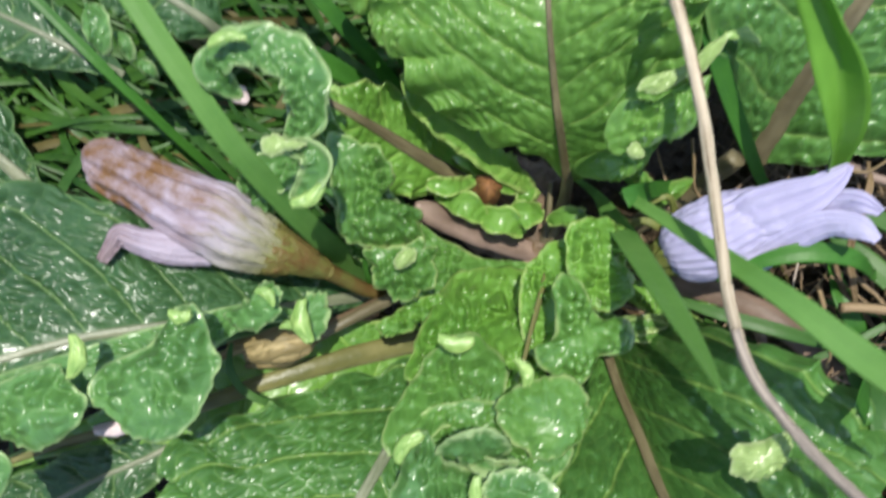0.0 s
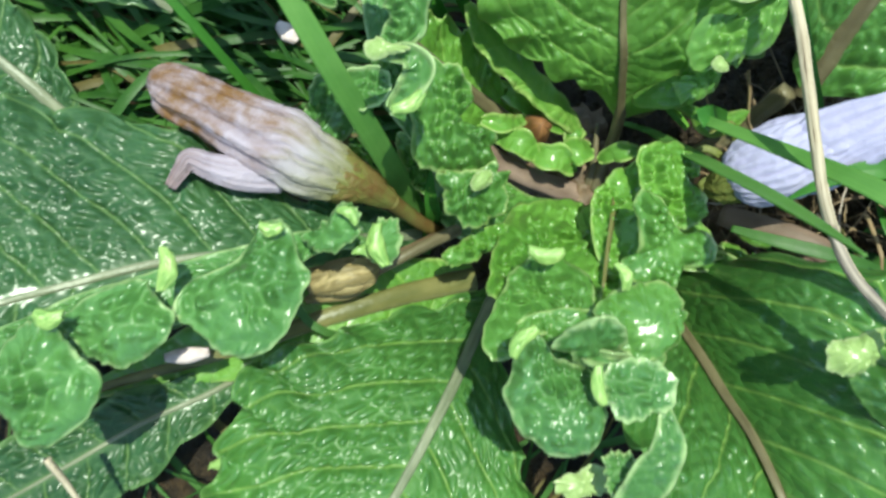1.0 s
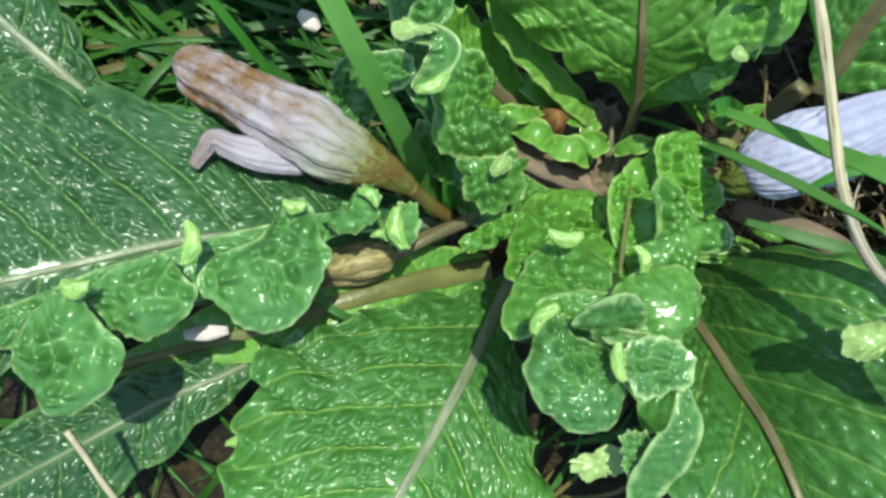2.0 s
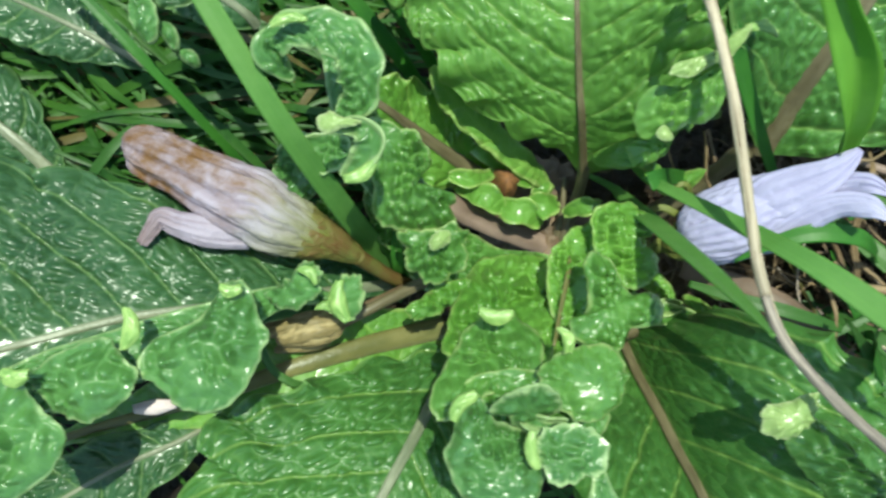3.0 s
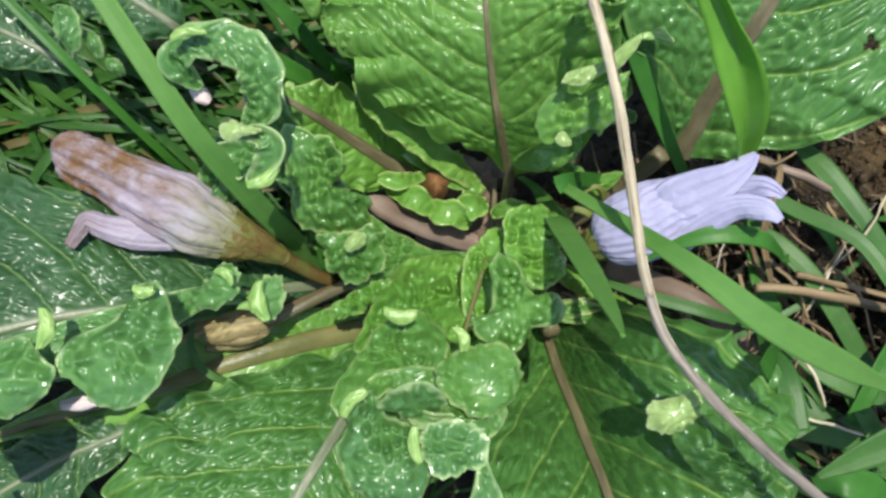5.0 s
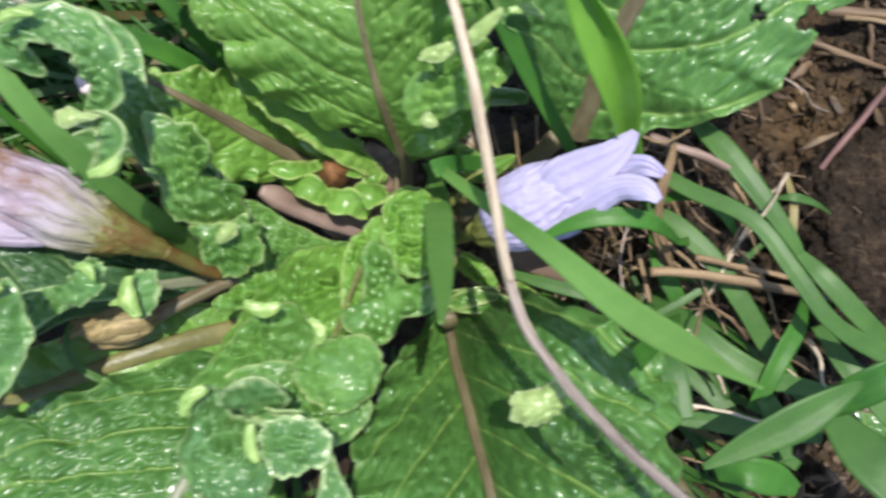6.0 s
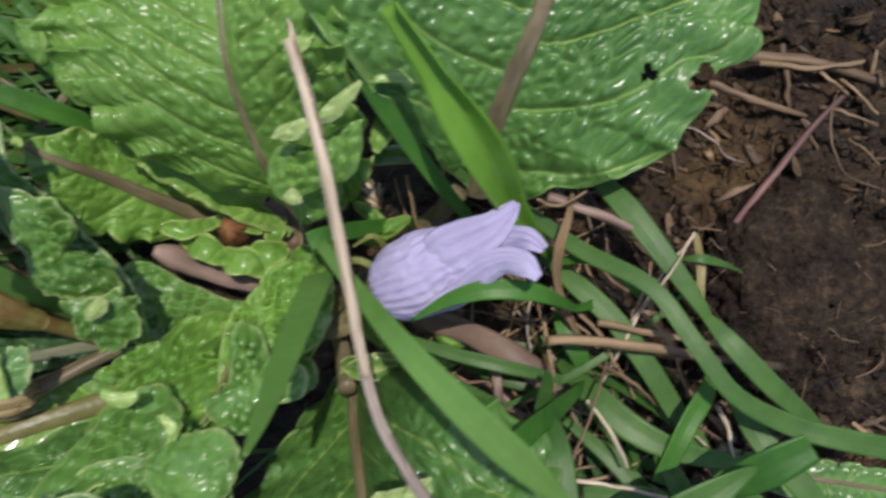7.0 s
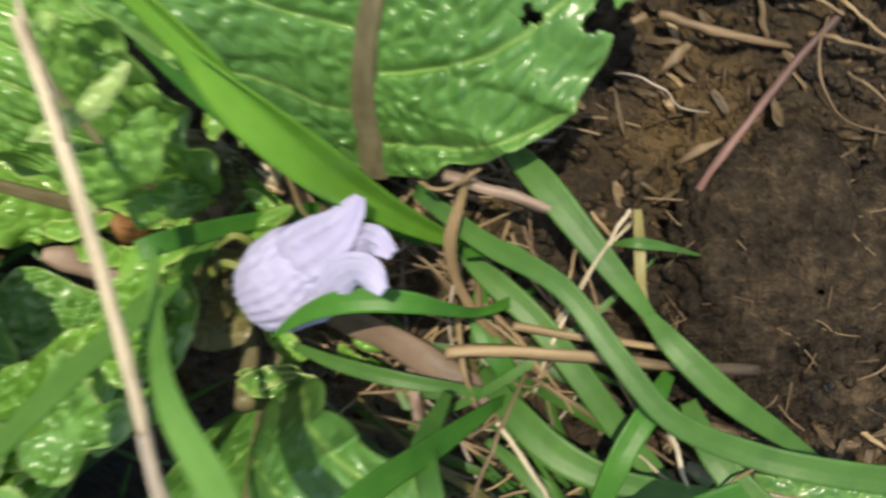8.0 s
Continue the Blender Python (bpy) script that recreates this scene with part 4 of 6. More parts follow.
flap([(1.95, -0.44, 6.31), (1.79, -0.60, 6.37), (1.83, -1.01, 6.54), (1.74, -1.45, 6.71), (1.50, -1.57, 6.76), (1.46, -1.78, 6.85), (1.74, -1.98, 6.94), (1.99, -2.13, 7.00), (2.24, -1.98, 6.94), (2.49, -1.70, 6.82), (2.88, -1.61, 6.78), (3.04, -1.35, 6.67), (2.91, -1.11, 6.58), (2.62, -1.15, 6.59), (2.39, -0.91, 6.50), (2.23, -0.57, 6.36)], MID, plant, 127, dome=0.3, bull=0.17, cell=0.22, ripple=0.04)
flap([(1.47, -0.38, 4.91), (1.74, -0.04, 4.74), (2.20, 0.25, 4.59), (2.89, 0.52, 4.45), (3.28, 0.08, 4.68), (3.18, -0.70, 5.09), (2.67, -1.59, 5.59), (2.07, -2.00, 5.84), (1.61, -1.90, 5.77), (1.32, -1.24, 5.39)], YOUNG, plant, 128, dome=0.15, bull=0.22, cell=0.22, ripple=0.06)
tube("midrib", glide([(1.98, -0.19, 4.60), (1.74, -0.77, 5.20), (1.50, -1.41, 5.75), (1.28, -2.01, 6.30)], 16), np.linspace(0.07, 0.03, 16), RIB_OLIVE, plant, flat=0.6)
flap([(0.79, -2.40, 7.77), (1.00, -2.06, 7.65), (1.46, -1.87, 7.60), (1.90, -1.95, 7.61), (2.15, -2.25, 7.72), (2.15, -2.55, 7.83), (1.93, -2.86, 7.94), (1.62, -3.03, 8.00), (1.27, -2.97, 7.98), (0.95, -2.73, 7.89)], MID, plant, 112, dome=0.3, bull=0.1)
flap([(-0.23, -2.47, 8.50), (-0.03, -2.82, 8.59), (0.34, -2.97, 8.64), (0.63, -3.12, 8.68), (0.69, -3.50, 8.80), (0.65, -3.89, 8.91), (0.43, -4.15, 8.99), (0.11, -4.22, 9.00), (-0.19, -4.11, 8.98), (-0.51, -3.88, 8.91), (-0.68, -3.51, 8.80), (-0.69, -3.21, 8.70), (-0.59, -2.90, 8.61), (-0.42, -2.60, 8.53)], CRISP, plant, 116, dome=0.35, bull=0.13)
flap([(-0.09, -2.75, 8.90), (0.03, -2.52, 9.20), (0.27, -2.34, 9.50), (0.55, -2.31, 9.50), (0.81, -2.46, 9.30), (0.92, -2.67, 9.00), (0.80, -2.82, 8.80), (0.58, -2.92, 8.70), (0.46, -3.05, 8.60), (0.27, -2.98, 8.70), (0.17, -2.83, 8.80)], CRISP, plant, 115, dome=0.18, cup=0.05, bull=0.09, hem=0.11, ripple=0.04)
lobe([
    (0.33, -2.77, 8.70, 0.04, 0.04, 0, 0),
    (0.48, -2.86, 8.90, 0.12, 0.12, 0, 0),
    (0.72, -2.92, 9.00, 0.11, 0.11, 0, 0),
    (1.02, -2.91, 8.80, 0.04, 0.04, 0, 0)], 114, mat=CRISP, hem=0.1, droop=-0.1, bull=0.06)
flap([(0.50, -3.01, 9.25), (0.73, -2.88, 9.25), (1.03, -2.83, 9.25), (1.32, -2.91, 9.25), (1.44, -3.15, 9.25), (1.43, -3.48, 9.25), (1.21, -3.61, 9.25), (0.97, -3.67, 9.25), (0.74, -3.63, 9.25), (0.56, -3.46, 9.25), (0.50, -3.22, 9.25)], CRISP, plant, 117, dome=0.15, cup=0.08, bull=0.08, hem=0.09)
lobe([
    (1.39, -3.41, 8.90, 0.08, 0.08, 0, 0),
    (1.44, -3.69, 9.10, 0.18, 0.18, 0, 0),
    (1.47, -4.17, 9.00, 0.27, 0.27, 0, 0),
    (1.26, -4.63, 8.80, 0.31, 0.31, 0, 0),
    (1.09, -5.10, 8.50, 0.30, 0.30, 0, 0),
    (1.07, -5.66, 8.20, 0.08, 0.08, 0, 0)], 118, mat=CRISP, hem=0.1, droop=0.05, bull=0.1)
flap([(0.75, -4.36, 8.40), (0.99, -4.24, 8.40), (1.24, -4.40, 8.40), (1.29, -4.76, 8.40), (1.00, -5.00, 8.40), (0.75, -4.76, 8.40)], CRISP, plant, 119, dome=0.1, bull=0.08)
flap([(0.17, -4.94, 7.60), (0.45, -4.72, 7.60), (0.97, -4.66, 7.60), (1.15, -4.94, 7.60), (0.80, -5.12, 7.60), (0.36, -5.14, 7.60)], PALE, plant, 120, dome=0.08, bull=0.03)
fold((-0.31, -2.49, 8.90), (-0.60, -2.82, 8.90), 0.11, 3, plant)
fold((0.43, -2.95, 9.40), (0.49, -3.39, 9.40), 0.07, 1, plant)
fold((-0.04, -1.40, 7.00), (0.44, -1.44, 7.00), 0.12, 1, plant)
fold((1.09, -1.63, 7.90), (1.22, -1.97, 7.90), 0.13, 2, plant)
flap([(1.48, -0.60, 3.68), (2.13, -0.53, 3.60), (1.78, -1.69, 5.27), (1.64, -2.38, 6.43), (1.08, -2.52, 6.60), (1.21, -1.70, 5.27)], YOUNG, plant, 145, dome=0.1, bull=0.16, ripple=0.04)
flap([(-0.24, -2.42, 7.40), (0.82, -2.28, 7.40), (1.80, -2.53, 7.40), (1.90, -3.23, 7.40), (1.19, -3.76, 7.40), (0.30, -3.59, 7.40), (-0.23, -3.07, 7.40)], MID, plant, 146, dome=0.2, bull=0.12)
# lobes along the front edge of the leaf that lies to the side
flap([(-4.28, -0.96, 6.71), (-4.03, -0.83, 6.70), (-3.75, -1.18, 6.74), (-3.56, -1.62, 6.80), (-3.57, -1.98, 6.86), (-3.73, -2.45, 6.92), (-4.07, -2.87, 6.99), (-4.42, -3.05, 7.00), (-4.87, -2.99, 7.00), (-5.12, -2.67, 6.95), (-5.50, -2.45, 6.92), (-5.58, -2.17, 6.88), (-5.30, -1.74, 6.82), (-4.56, -1.42, 6.77)], CRISP, plant, 121, dome=0.35, bull=0.13, cell=0.29, hem=0.07)
flap([(-5.84, -1.93, 7.00), (-5.58, -2.36, 7.00), (-5.70, -2.73, 7.00), (-6.06, -3.08, 7.00), (-6.48, -3.13, 7.00), (-6.83, -2.92, 7.00), (-7.17, -2.57, 7.00), (-7.24, -2.37, 7.00), (-6.80, -2.03, 7.00), (-6.08, -1.80, 7.00)], CRISP, plant, 122, dome=0.3, bull=0.12, cell=0.29, hem=0.06)
flap([(-7.34, -2.29, 7.50), (-7.00, -2.62, 7.50), (-6.74, -2.95, 7.50), (-6.43, -3.30, 7.50), (-6.64, -3.79, 7.50), (-7.12, -4.17, 7.50), (-7.56, -4.17, 7.50), (-7.89, -3.79, 7.50), (-8.14, -3.48, 7.50), (-8.09, -3.09, 7.50), (-7.82, -2.67, 7.50), (-7.54, -2.36, 7.50)], CRISP, plant, 123, dome=0.35, bull=0.13, cell=0.29, hem=0.06)
flap([(-3.76, -1.15, 5.70), (-3.57, -1.01, 5.70), (-3.33, -0.86, 5.70), (-3.14, -0.59, 5.70), (-2.85, -0.62, 5.70), (-2.75, -0.94, 5.70), (-2.94, -1.21, 5.70), (-3.27, -1.39, 5.70), (-3.61, -1.34, 5.70)], CRISP, plant, 126, dome=0.25, bull=0.09, cell=0.29, hem=0.06)
flap([(-2.85, -1.30, 4.90), (-2.60, -1.09, 4.90), (-2.45, -0.78, 4.90), (-2.14, -0.80, 4.90), (-2.04, -1.18, 4.90), (-2.26, -1.61, 4.90), (-2.51, -1.62, 4.90), (-2.72, -1.43, 4.90)], CRISP, plant, 125, dome=0.2, bull=0.07, cell=0.29, hem=0.08)
fold((-4.21, -1.00, 7.10), (-3.92, -1.01, 7.10), 0.10, 9, plant)
fold((-5.63, -1.35, 7.30), (-5.66, -1.93, 7.30), 0.17, 10, plant)
fold((-7.29, -2.27, 7.80), (-6.95, -2.30, 7.80), 0.13, 11, plant)
fold((-3.10, -0.69, 6.10), (-2.81, -0.91, 6.10), 0.12, 12, plant)
fold((-2.48, -0.94, 5.30), (-2.35, -1.58, 5.30), 0.17, 13, plant)
fold((-2.90, -1.37, 5.00), (-2.59, -1.45, 5.00), 0.12, 14, plant)
# the crisped leaf that stands on edge, lobe by lobe
flap([(-1.81, 1.81, 6.20), (-1.32, 1.77, 6.20), (-0.96, 1.54, 6.02), (-0.78, 1.21, 5.77), (-1.07, 0.96, 5.59), (-0.82, 0.83, 5.49), (-0.47, 0.71, 5.40), (-0.32, 0.41, 5.19), (-0.46, 0.11, 5.00), (-0.87, -0.06, 5.00), (-1.31, 0.04, 5.00), (-1.72, 0.19, 5.06), (-1.85, 0.65, 5.38), (-1.93, 1.16, 5.76)], MID, plant, 131, dome=0.3, bull=0.2, cell=0.22, ripple=0.1)
flap([(-1.32, -0.03, 5.14), (-0.81, 0.02, 5.16), (-0.34, 0.12, 5.20), (-0.09, -0.08, 5.10), (-0.10, -0.49, 4.89), (-0.36, -0.85, 4.71), (-0.81, -0.96, 4.70), (-1.17, -0.71, 4.79), (-1.32, -0.35, 4.98)], MID, plant, 132, dome=0.25, bull=0.17, cell=0.22, ripple=0.1)
flap([(-0.95, -1.22, 4.10), (-0.63, -1.00, 4.10), (-0.03, -0.81, 4.10), (-0.08, -1.18, 4.10), (-0.42, -1.47, 4.10), (-0.86, -1.65, 4.10), (-1.16, -1.68, 4.10), (-1.26, -1.45, 4.10)], YOUNG, plant, 134, dome=0.2, bull=0.16, cell=0.22, ripple=0.06)
flap([(-0.85, -0.23, 5.55), (-0.74, -0.03, 5.55), (-0.49, 0.03, 5.55), (-0.45, -0.15, 5.55), (-0.63, -0.32, 5.55), (-0.79, -0.35, 5.55)], PALE, plant, 133, dome=0.12, bull=0.03, ripple=0.02, hem=0.05)
flap([(-3.70, 1.68, 4.60), (-3.37, 2.02, 4.60), (-2.93, 1.75, 4.60), (-2.79, 1.18, 4.60), (-3.09, 0.65, 4.60), (-3.37, 0.46, 4.60), (-3.69, 0.84, 4.60), (-3.80, 1.26, 4.60)], CRISP, plant, 135, dome=0.3, bull=0.18, cell=0.22, ripple=0.06)
flap([(-3.18, 0.49, 3.90), (-2.86, 0.63, 3.90), (-2.48, 0.23, 3.90), (-2.35, -0.20, 3.90), (-2.55, -0.45, 3.90), (-2.92, -0.05, 3.90)], YOUNG, plant, 136, dome=0.2, bull=0.15, cell=0.22, ripple=0.05)
flap([(-2.12, 0.84, 3.60), (-1.73, 0.96, 3.60), (-1.39, 0.30, 3.60), (-1.44, -0.26, 3.60), (-1.78, -0.16, 3.60), (-2.00, 0.29, 3.60)], MID, plant, 137, dome=0.2, bull=0.15, ripple=0.05)
lobe([
    (-3.03, 2.32, 7.50, 0.07, 0.07, 0, 0),
    (-3.20, 2.42, 7.80, 0.28, 0.28, 0, 0),
    (-3.36, 2.66, 8.10, 0.33, 0.33, 0, 0),
    (-2.99, 2.87, 8.30, 0.30, 0.30, 0, 0),
    (-2.52, 2.88, 8.40, 0.32, 0.32, 0, 0),
    (-2.08, 2.58, 8.40, 0.35, 0.35, 0, 0),
    (-1.94, 2.20, 8.20, 0.39, 0.39, 0, 0),
    (-2.05, 1.87, 7.90, 0.38, 0.38, 0, 0),
    (-2.37, 1.69, 7.60, 0.11, 0.11, 0, 0)], 138, mat=CRISP, hem=0.08, droop=0.12, notch=0.16, ruffle=0.22, waves=7)
lobe([
    (-2.42, 1.49, 7.70, 0.05, 0.05, 0, 0),
    (-1.98, 1.43, 8.00, 0.15, 0.15, 0, 0),
    (-1.81, 1.21, 8.00, 0.21, 0.21, 0, 0),
    (-1.97, 0.95, 7.80, 0.21, 0.21, 0, 0),
    (-2.24, 0.72, 7.50, 0.05, 0.05, 0, 0)], 139, mat=CRISP, hem=0.1, bull=0.14, droop=-0.12, notch=0.1, ruffle=0.12)
flap([(-2.62, 1.51, 8.15), (-2.42, 1.65, 8.15), (-2.14, 1.56, 8.15), (-1.93, 1.49, 8.15), (-2.16, 1.40, 8.15), (-2.49, 1.32, 8.15)], PALE, plant, 140, dome=0.1, bull=0.02, ripple=0.02, hem=0.07)
flap([(-3.06, 1.57, 6.20), (-2.58, 1.67, 6.20), (-2.24, 1.48, 6.20), (-2.33, 1.09, 6.20), (-2.76, 0.99, 6.20), (-3.06, 1.23, 6.20)], CRISP, plant, 141, dome=-0.2, bull=0.08, ripple=0.04)
fold((-2.17, 0.66, 7.90), (-1.75, 0.91, 7.90), 0.10, 5, plant)
fold((-3.20, 2.83, 8.60), (-2.73, 2.91, 8.60), 0.11, 16, plant)
# the flaps turned over at the edges of the broad leaves
flap([(2.52, 1.84, 6.86), (2.76, 2.27, 7.09), (3.31, 2.32, 7.12), (3.77, 2.57, 7.26), (4.08, 2.61, 7.29), (4.06, 2.26, 7.10), (3.81, 1.76, 6.83), (3.47, 1.75, 6.82), (3.14, 1.58, 6.73), (2.72, 1.50, 6.70)], LEAF, plant, 149, dome=0.35, bull=0.13, cell=0.22, ripple=0.04)
flap([(2.73, 1.53, 5.60), (3.12, 1.72, 5.60), (3.57, 1.87, 5.60), (3.53, 1.47, 5.60), (3.15, 1.21, 5.60), (2.88, 1.20, 5.60)], LEAF, plant, 150, dome=0.25, bull=0.1, cell=0.22, ripple=0.04)
flap([(2.82, 2.38, 7.95), (2.95, 2.50, 7.95), (3.29, 2.55, 7.95), (3.58, 2.71, 7.95), (3.79, 2.92, 7.95), (3.99, 3.06, 7.95), (4.12, 3.11, 7.95), (4.09, 2.92, 7.95), (3.89, 2.67, 7.95), (3.68, 2.52, 7.95), (3.45, 2.43, 7.95), (3.27, 2.32, 7.95), (3.06, 2.25, 7.95), (2.87, 2.29, 7.95)], PALE, plant, 142, dome=0.12, bull=0.03, ripple=0.03, hem=0.05)
flap([(2.82, 1.51, 7.15), (2.97, 1.67, 7.15), (3.12, 1.46, 7.15), (2.98, 1.39, 7.15)], PALE, plant, 152, dome=0.08, bull=0.0, ripple=0.01, hem=0.04)
flap([(4.15, 2.78, 5.80), (4.38, 2.96, 5.80), (4.53, 2.67, 5.80), (4.28, 2.33, 5.80), (4.14, 2.43, 5.80)], YOUNG, plant, 153, dome=0.08, bull=0.02, ripple=0.02)
flap([(4.07, 2.48, 4.20), (4.43, 2.66, 4.20), (4.96, 2.57, 4.20), (4.97, 2.33, 4.20), (4.42, 2.29, 4.20), (4.09, 2.30, 4.20)], MID, plant, 154, dome=0.06, bull=0.0, ripple=0.01)
flap([(4.02, -2.97, 8.30), (4.13, -2.76, 8.30), (4.48, -2.69, 8.30), (4.85, -2.59, 8.30), (4.93, -2.89, 8.30), (4.74, -3.14, 8.30), (4.39, -3.25, 8.30), (4.09, -3.20, 8.30)], PALE, plant, 143, dome=0.2, bull=0.06, ripple=0.05, hem=0.05)
flap([(4.55, -3.28, 8.00), (4.95, -3.02, 8.00), (5.48, -3.15, 8.00), (6.02, -3.50, 8.00), (6.28, -4.02, 8.00), (5.83, -4.37, 8.00), (5.21, -4.19, 8.00), (4.77, -3.76, 8.00)], OLD, plant, 144, dome=0.6, bull=0.16, cell=0.22, ripple=0.06)

flap([(-1.43, 0.27, 2.60), (-0.82, 0.69, 2.50), (0.01, 0.21, 2.20), (0.89, -0.19, 2.00), (1.87, -0.30, 1.80), (2.11, -0.60, 1.90), (1.63, -0.91, 2.30), (1.07, -0.77, 2.40), (0.40, -0.85, 2.50), (-0.24, -0.98, 2.70), (-0.86, -1.10, 2.90), (-1.33, -0.58, 2.80)], MID, plant, 129, dome=0.1, bull=0.15, cell=0.24, ripple=0.05)
# withered leaves round the flower's foot
for k, line in enumerate((
        [(2.82, 0.07, 3.80), (3.11, 0.37, 4.00), (3.27, 0.54, 3.56), (3.60, 0.37, 3.88), (3.66, -0.03, 3.95), (3.36, -0.42, 3.55), (3.12, -0.54, 3.95), (2.85, -0.34, 3.88)],
        [(2.47, 0.24, 3.71), (2.86, 0.56, 3.49), (3.31, 0.72, 3.31), (3.76, 0.57, 3.74), (3.56, 0.13, 3.41), (3.14, -0.23, 3.37), (2.82, -0.28, 3.75)],
        [(2.38, -0.23, 3.33), (2.95, -0.10, 2.88), (3.57, -0.49, 3.13), (3.44, -0.91, 3.28), (2.52, -1.08, 2.85), (2.22, -0.70, 3.21)],
        [(2.27, 2.80, 2.54), (2.62, 2.91, 2.28), (3.47, 2.39, 2.72), (3.55, 1.87, 2.46), (3.13, 1.48, 2.33), (2.55, 1.64, 2.75), (2.18, 2.21, 2.38)])):
    flap(line, WITHERED, plant, 161 + k, dome=0.12, bull=0.1, cell=0.24, hem=0.04, ripple=0.04, name="withered_leaf")
# stalks in the middle
tube("petiole", glide([(-0.59, 0.89, 2.40), (0.09, 0.58, 1.90), (0.81, 0.26, 1.60), (1.55, 0.05, 1.20), (2.26, -0.12, 0.80)], 24), 0.25 * np.clip(np.linspace(0.25, 6, 24), 0, 1) ** 0.6, PETIOLE, plant, flat=0.6, rough=0.15)
tube("petiole", glide([(2.36, 1.46, 1.60), (2.32, 0.61, 1.40), (2.25, 0.02, 0.90), (2.22, -0.39, 0.40)], 20), np.linspace(0.04, 0.19, 20), MIDRIB, plant, rough=0.15, seed=3)
tube("petiole", glide([(0.68, 1.52, 1.00), (1.43, 1.32, 0.90), (2.13, 0.58, 0.70), (2.43, -0.11, 0.40)], 20), 0.2, CROWN, plant, rough=0.25, seed=4)
tube("petiole", glide([(-0.86, -0.92, 3.00), (-1.44, -1.19, 3.30), (-2.12, -1.53, 3.50), (-2.73, -1.83, 3.40)], 20), 0.12, MIDRIB, plant, rough=0.1, seed=5)
tube("petiole", glide([(2.54, 1.58, 3.00), (2.58, 1.19, 2.30), (2.53, 0.72, 1.70), (2.38, 0.02, 1.00)], 16), 0.13, MIDRIB, plant, rough=0.1, seed=6)
tube("petiole", glide([(3.37, -1.99, 3.40), (3.17, -1.18, 2.20), (2.65, -0.39, 1.00)], 16), 0.18, MIDRIB, plant, rough=0.1, seed=7)
def crown_mound(at, size, seed):
    """The plant's knobbly brown crown, from which all the stalks rise."""
    n, m = 40, 90
    th = np.linspace(0.0, np.pi / 2 + 0.2, n)[:, None]
    ph = np.linspace(0, 2 * np.pi, m, endpoint=False)[None]
    d = np.stack([np.sin(th) * np.cos(ph), np.sin(th) * np.sin(ph), np.cos(th) + 0 * ph], -1)
    r = 1 + 0.22 * wave(d[..., 0] * 3 + 30, d[..., 1] * 3 + 30, seed) + 0.14 * wave(d[..., 0] * 9 + 30, d[..., 1] * 9 + 30, seed + 1) + 0.06 * wave(d[..., 0] * 22 + 40, d[..., 1] * 22 + 40, seed + 2)
    v = (d * r[..., None] * np.array(size) + np.array(at)).reshape(-1, 3)
    link("crown", v * CM, sheet_faces(n, m, True), CROWN, plant, "", {"vein": 0.5 + 0.5 * wave(v[:, 0] * 4 + 40, v[:, 1] * 4 + 40, seed + 5), "rim": np.zeros(len(v))})


crown_mound((2.11, 0.62, 0.00), (1.7, 1.5, 1.1), 77)
tube("bud", glide([(0.90, 1.22, 1.30), (0.94, 1.27, 1.90), (0.95, 1.29, 2.50)], 10), [0.12, 0.24, 0.31, 0.34, 0.34, 0.32, 0.28, 0.22, 0.14, 0.03], BUD, plant, sides=36, rough=0.3, seed=9)
tube("petiole", glide([(4.81, -0.61, 2.40), (6.11, -1.16, 3.20), (7.03, -1.77, 3.40), (8.08, -2.52, 3.20)], 24), 0.26, PETIOLE_DULL, plant, flat=0.45, rough=0.15, seed=12)
tube("petiole", glide([(5.67, 1.77, 3.80), (5.20, 1.31, 3.00), (4.16, 0.51, 1.80), (2.94, -0.12, 0.80)], 24), 0.2, MIDRIB, plant, rough=0.15, seed=13)

# ---- flowers ----
flower = thing("wilted_flower", "wilted lilac bell flower with brown tip lying on a leaf", "flower", "flowers of the plant")
bell([(-2.21, -0.41, 4.00, 0.17), (-2.66, -0.17, 4.40, 0.33), (-3.01, -0.05, 4.60, 0.46), (-3.20, 0.02, 4.66, 0.50)], CALYX, flower, 21, "calyx", stain=(1.1, 0.5), folds=0.02, pleats=7)
bell([(-2.60, -0.20, 4.35, 0.24), (-3.01, -0.05, 4.60, 0.42), (-3.31, 0.07, 4.70, 0.53), (-3.70, 0.24, 4.80, 0.62), (-4.07, 0.48, 4.85, 0.67), (-4.54, 0.70, 4.85, 0.66), (-5.33, 1.13, 4.85, 0.52), (-5.97, 1.47, 4.80, 0.48), (-6.32, 1.65, 4.80, 0.36), (-6.54, 1.69, 4.75, 0.09)], WILTED, flower, 22, "corolla", stain=(-1.5, 2.2), folds=0.045, ridge=0.4, pleats=11, root=0.4)
petal([(-4.15, 0.02, 4.90, 0.38), (-4.87, 0.03, 5.10, 0.36), (-5.40, 0.14, 5.20, 0.27), (-5.72, 0.26, 5.25, 0.22), (-5.88, 0.08, 5.20, 0.18), (-6.10, -0.23, 5.10, 0.12)], WILTED, flower, 23, stain=(0, 0.5), folds=0.04)
tube("pedicel", glide([(-2.24, -0.40, 4.00), (-1.93, -0.60, 3.50), (-1.50, -0.85, 2.90), (-1.00, -0.94, 2.20), (0.20, -0.50, 1.00)], 24), np.linspace(0.17, 0.12, 24), CALYX, flower, age=(0.95, 0.8))

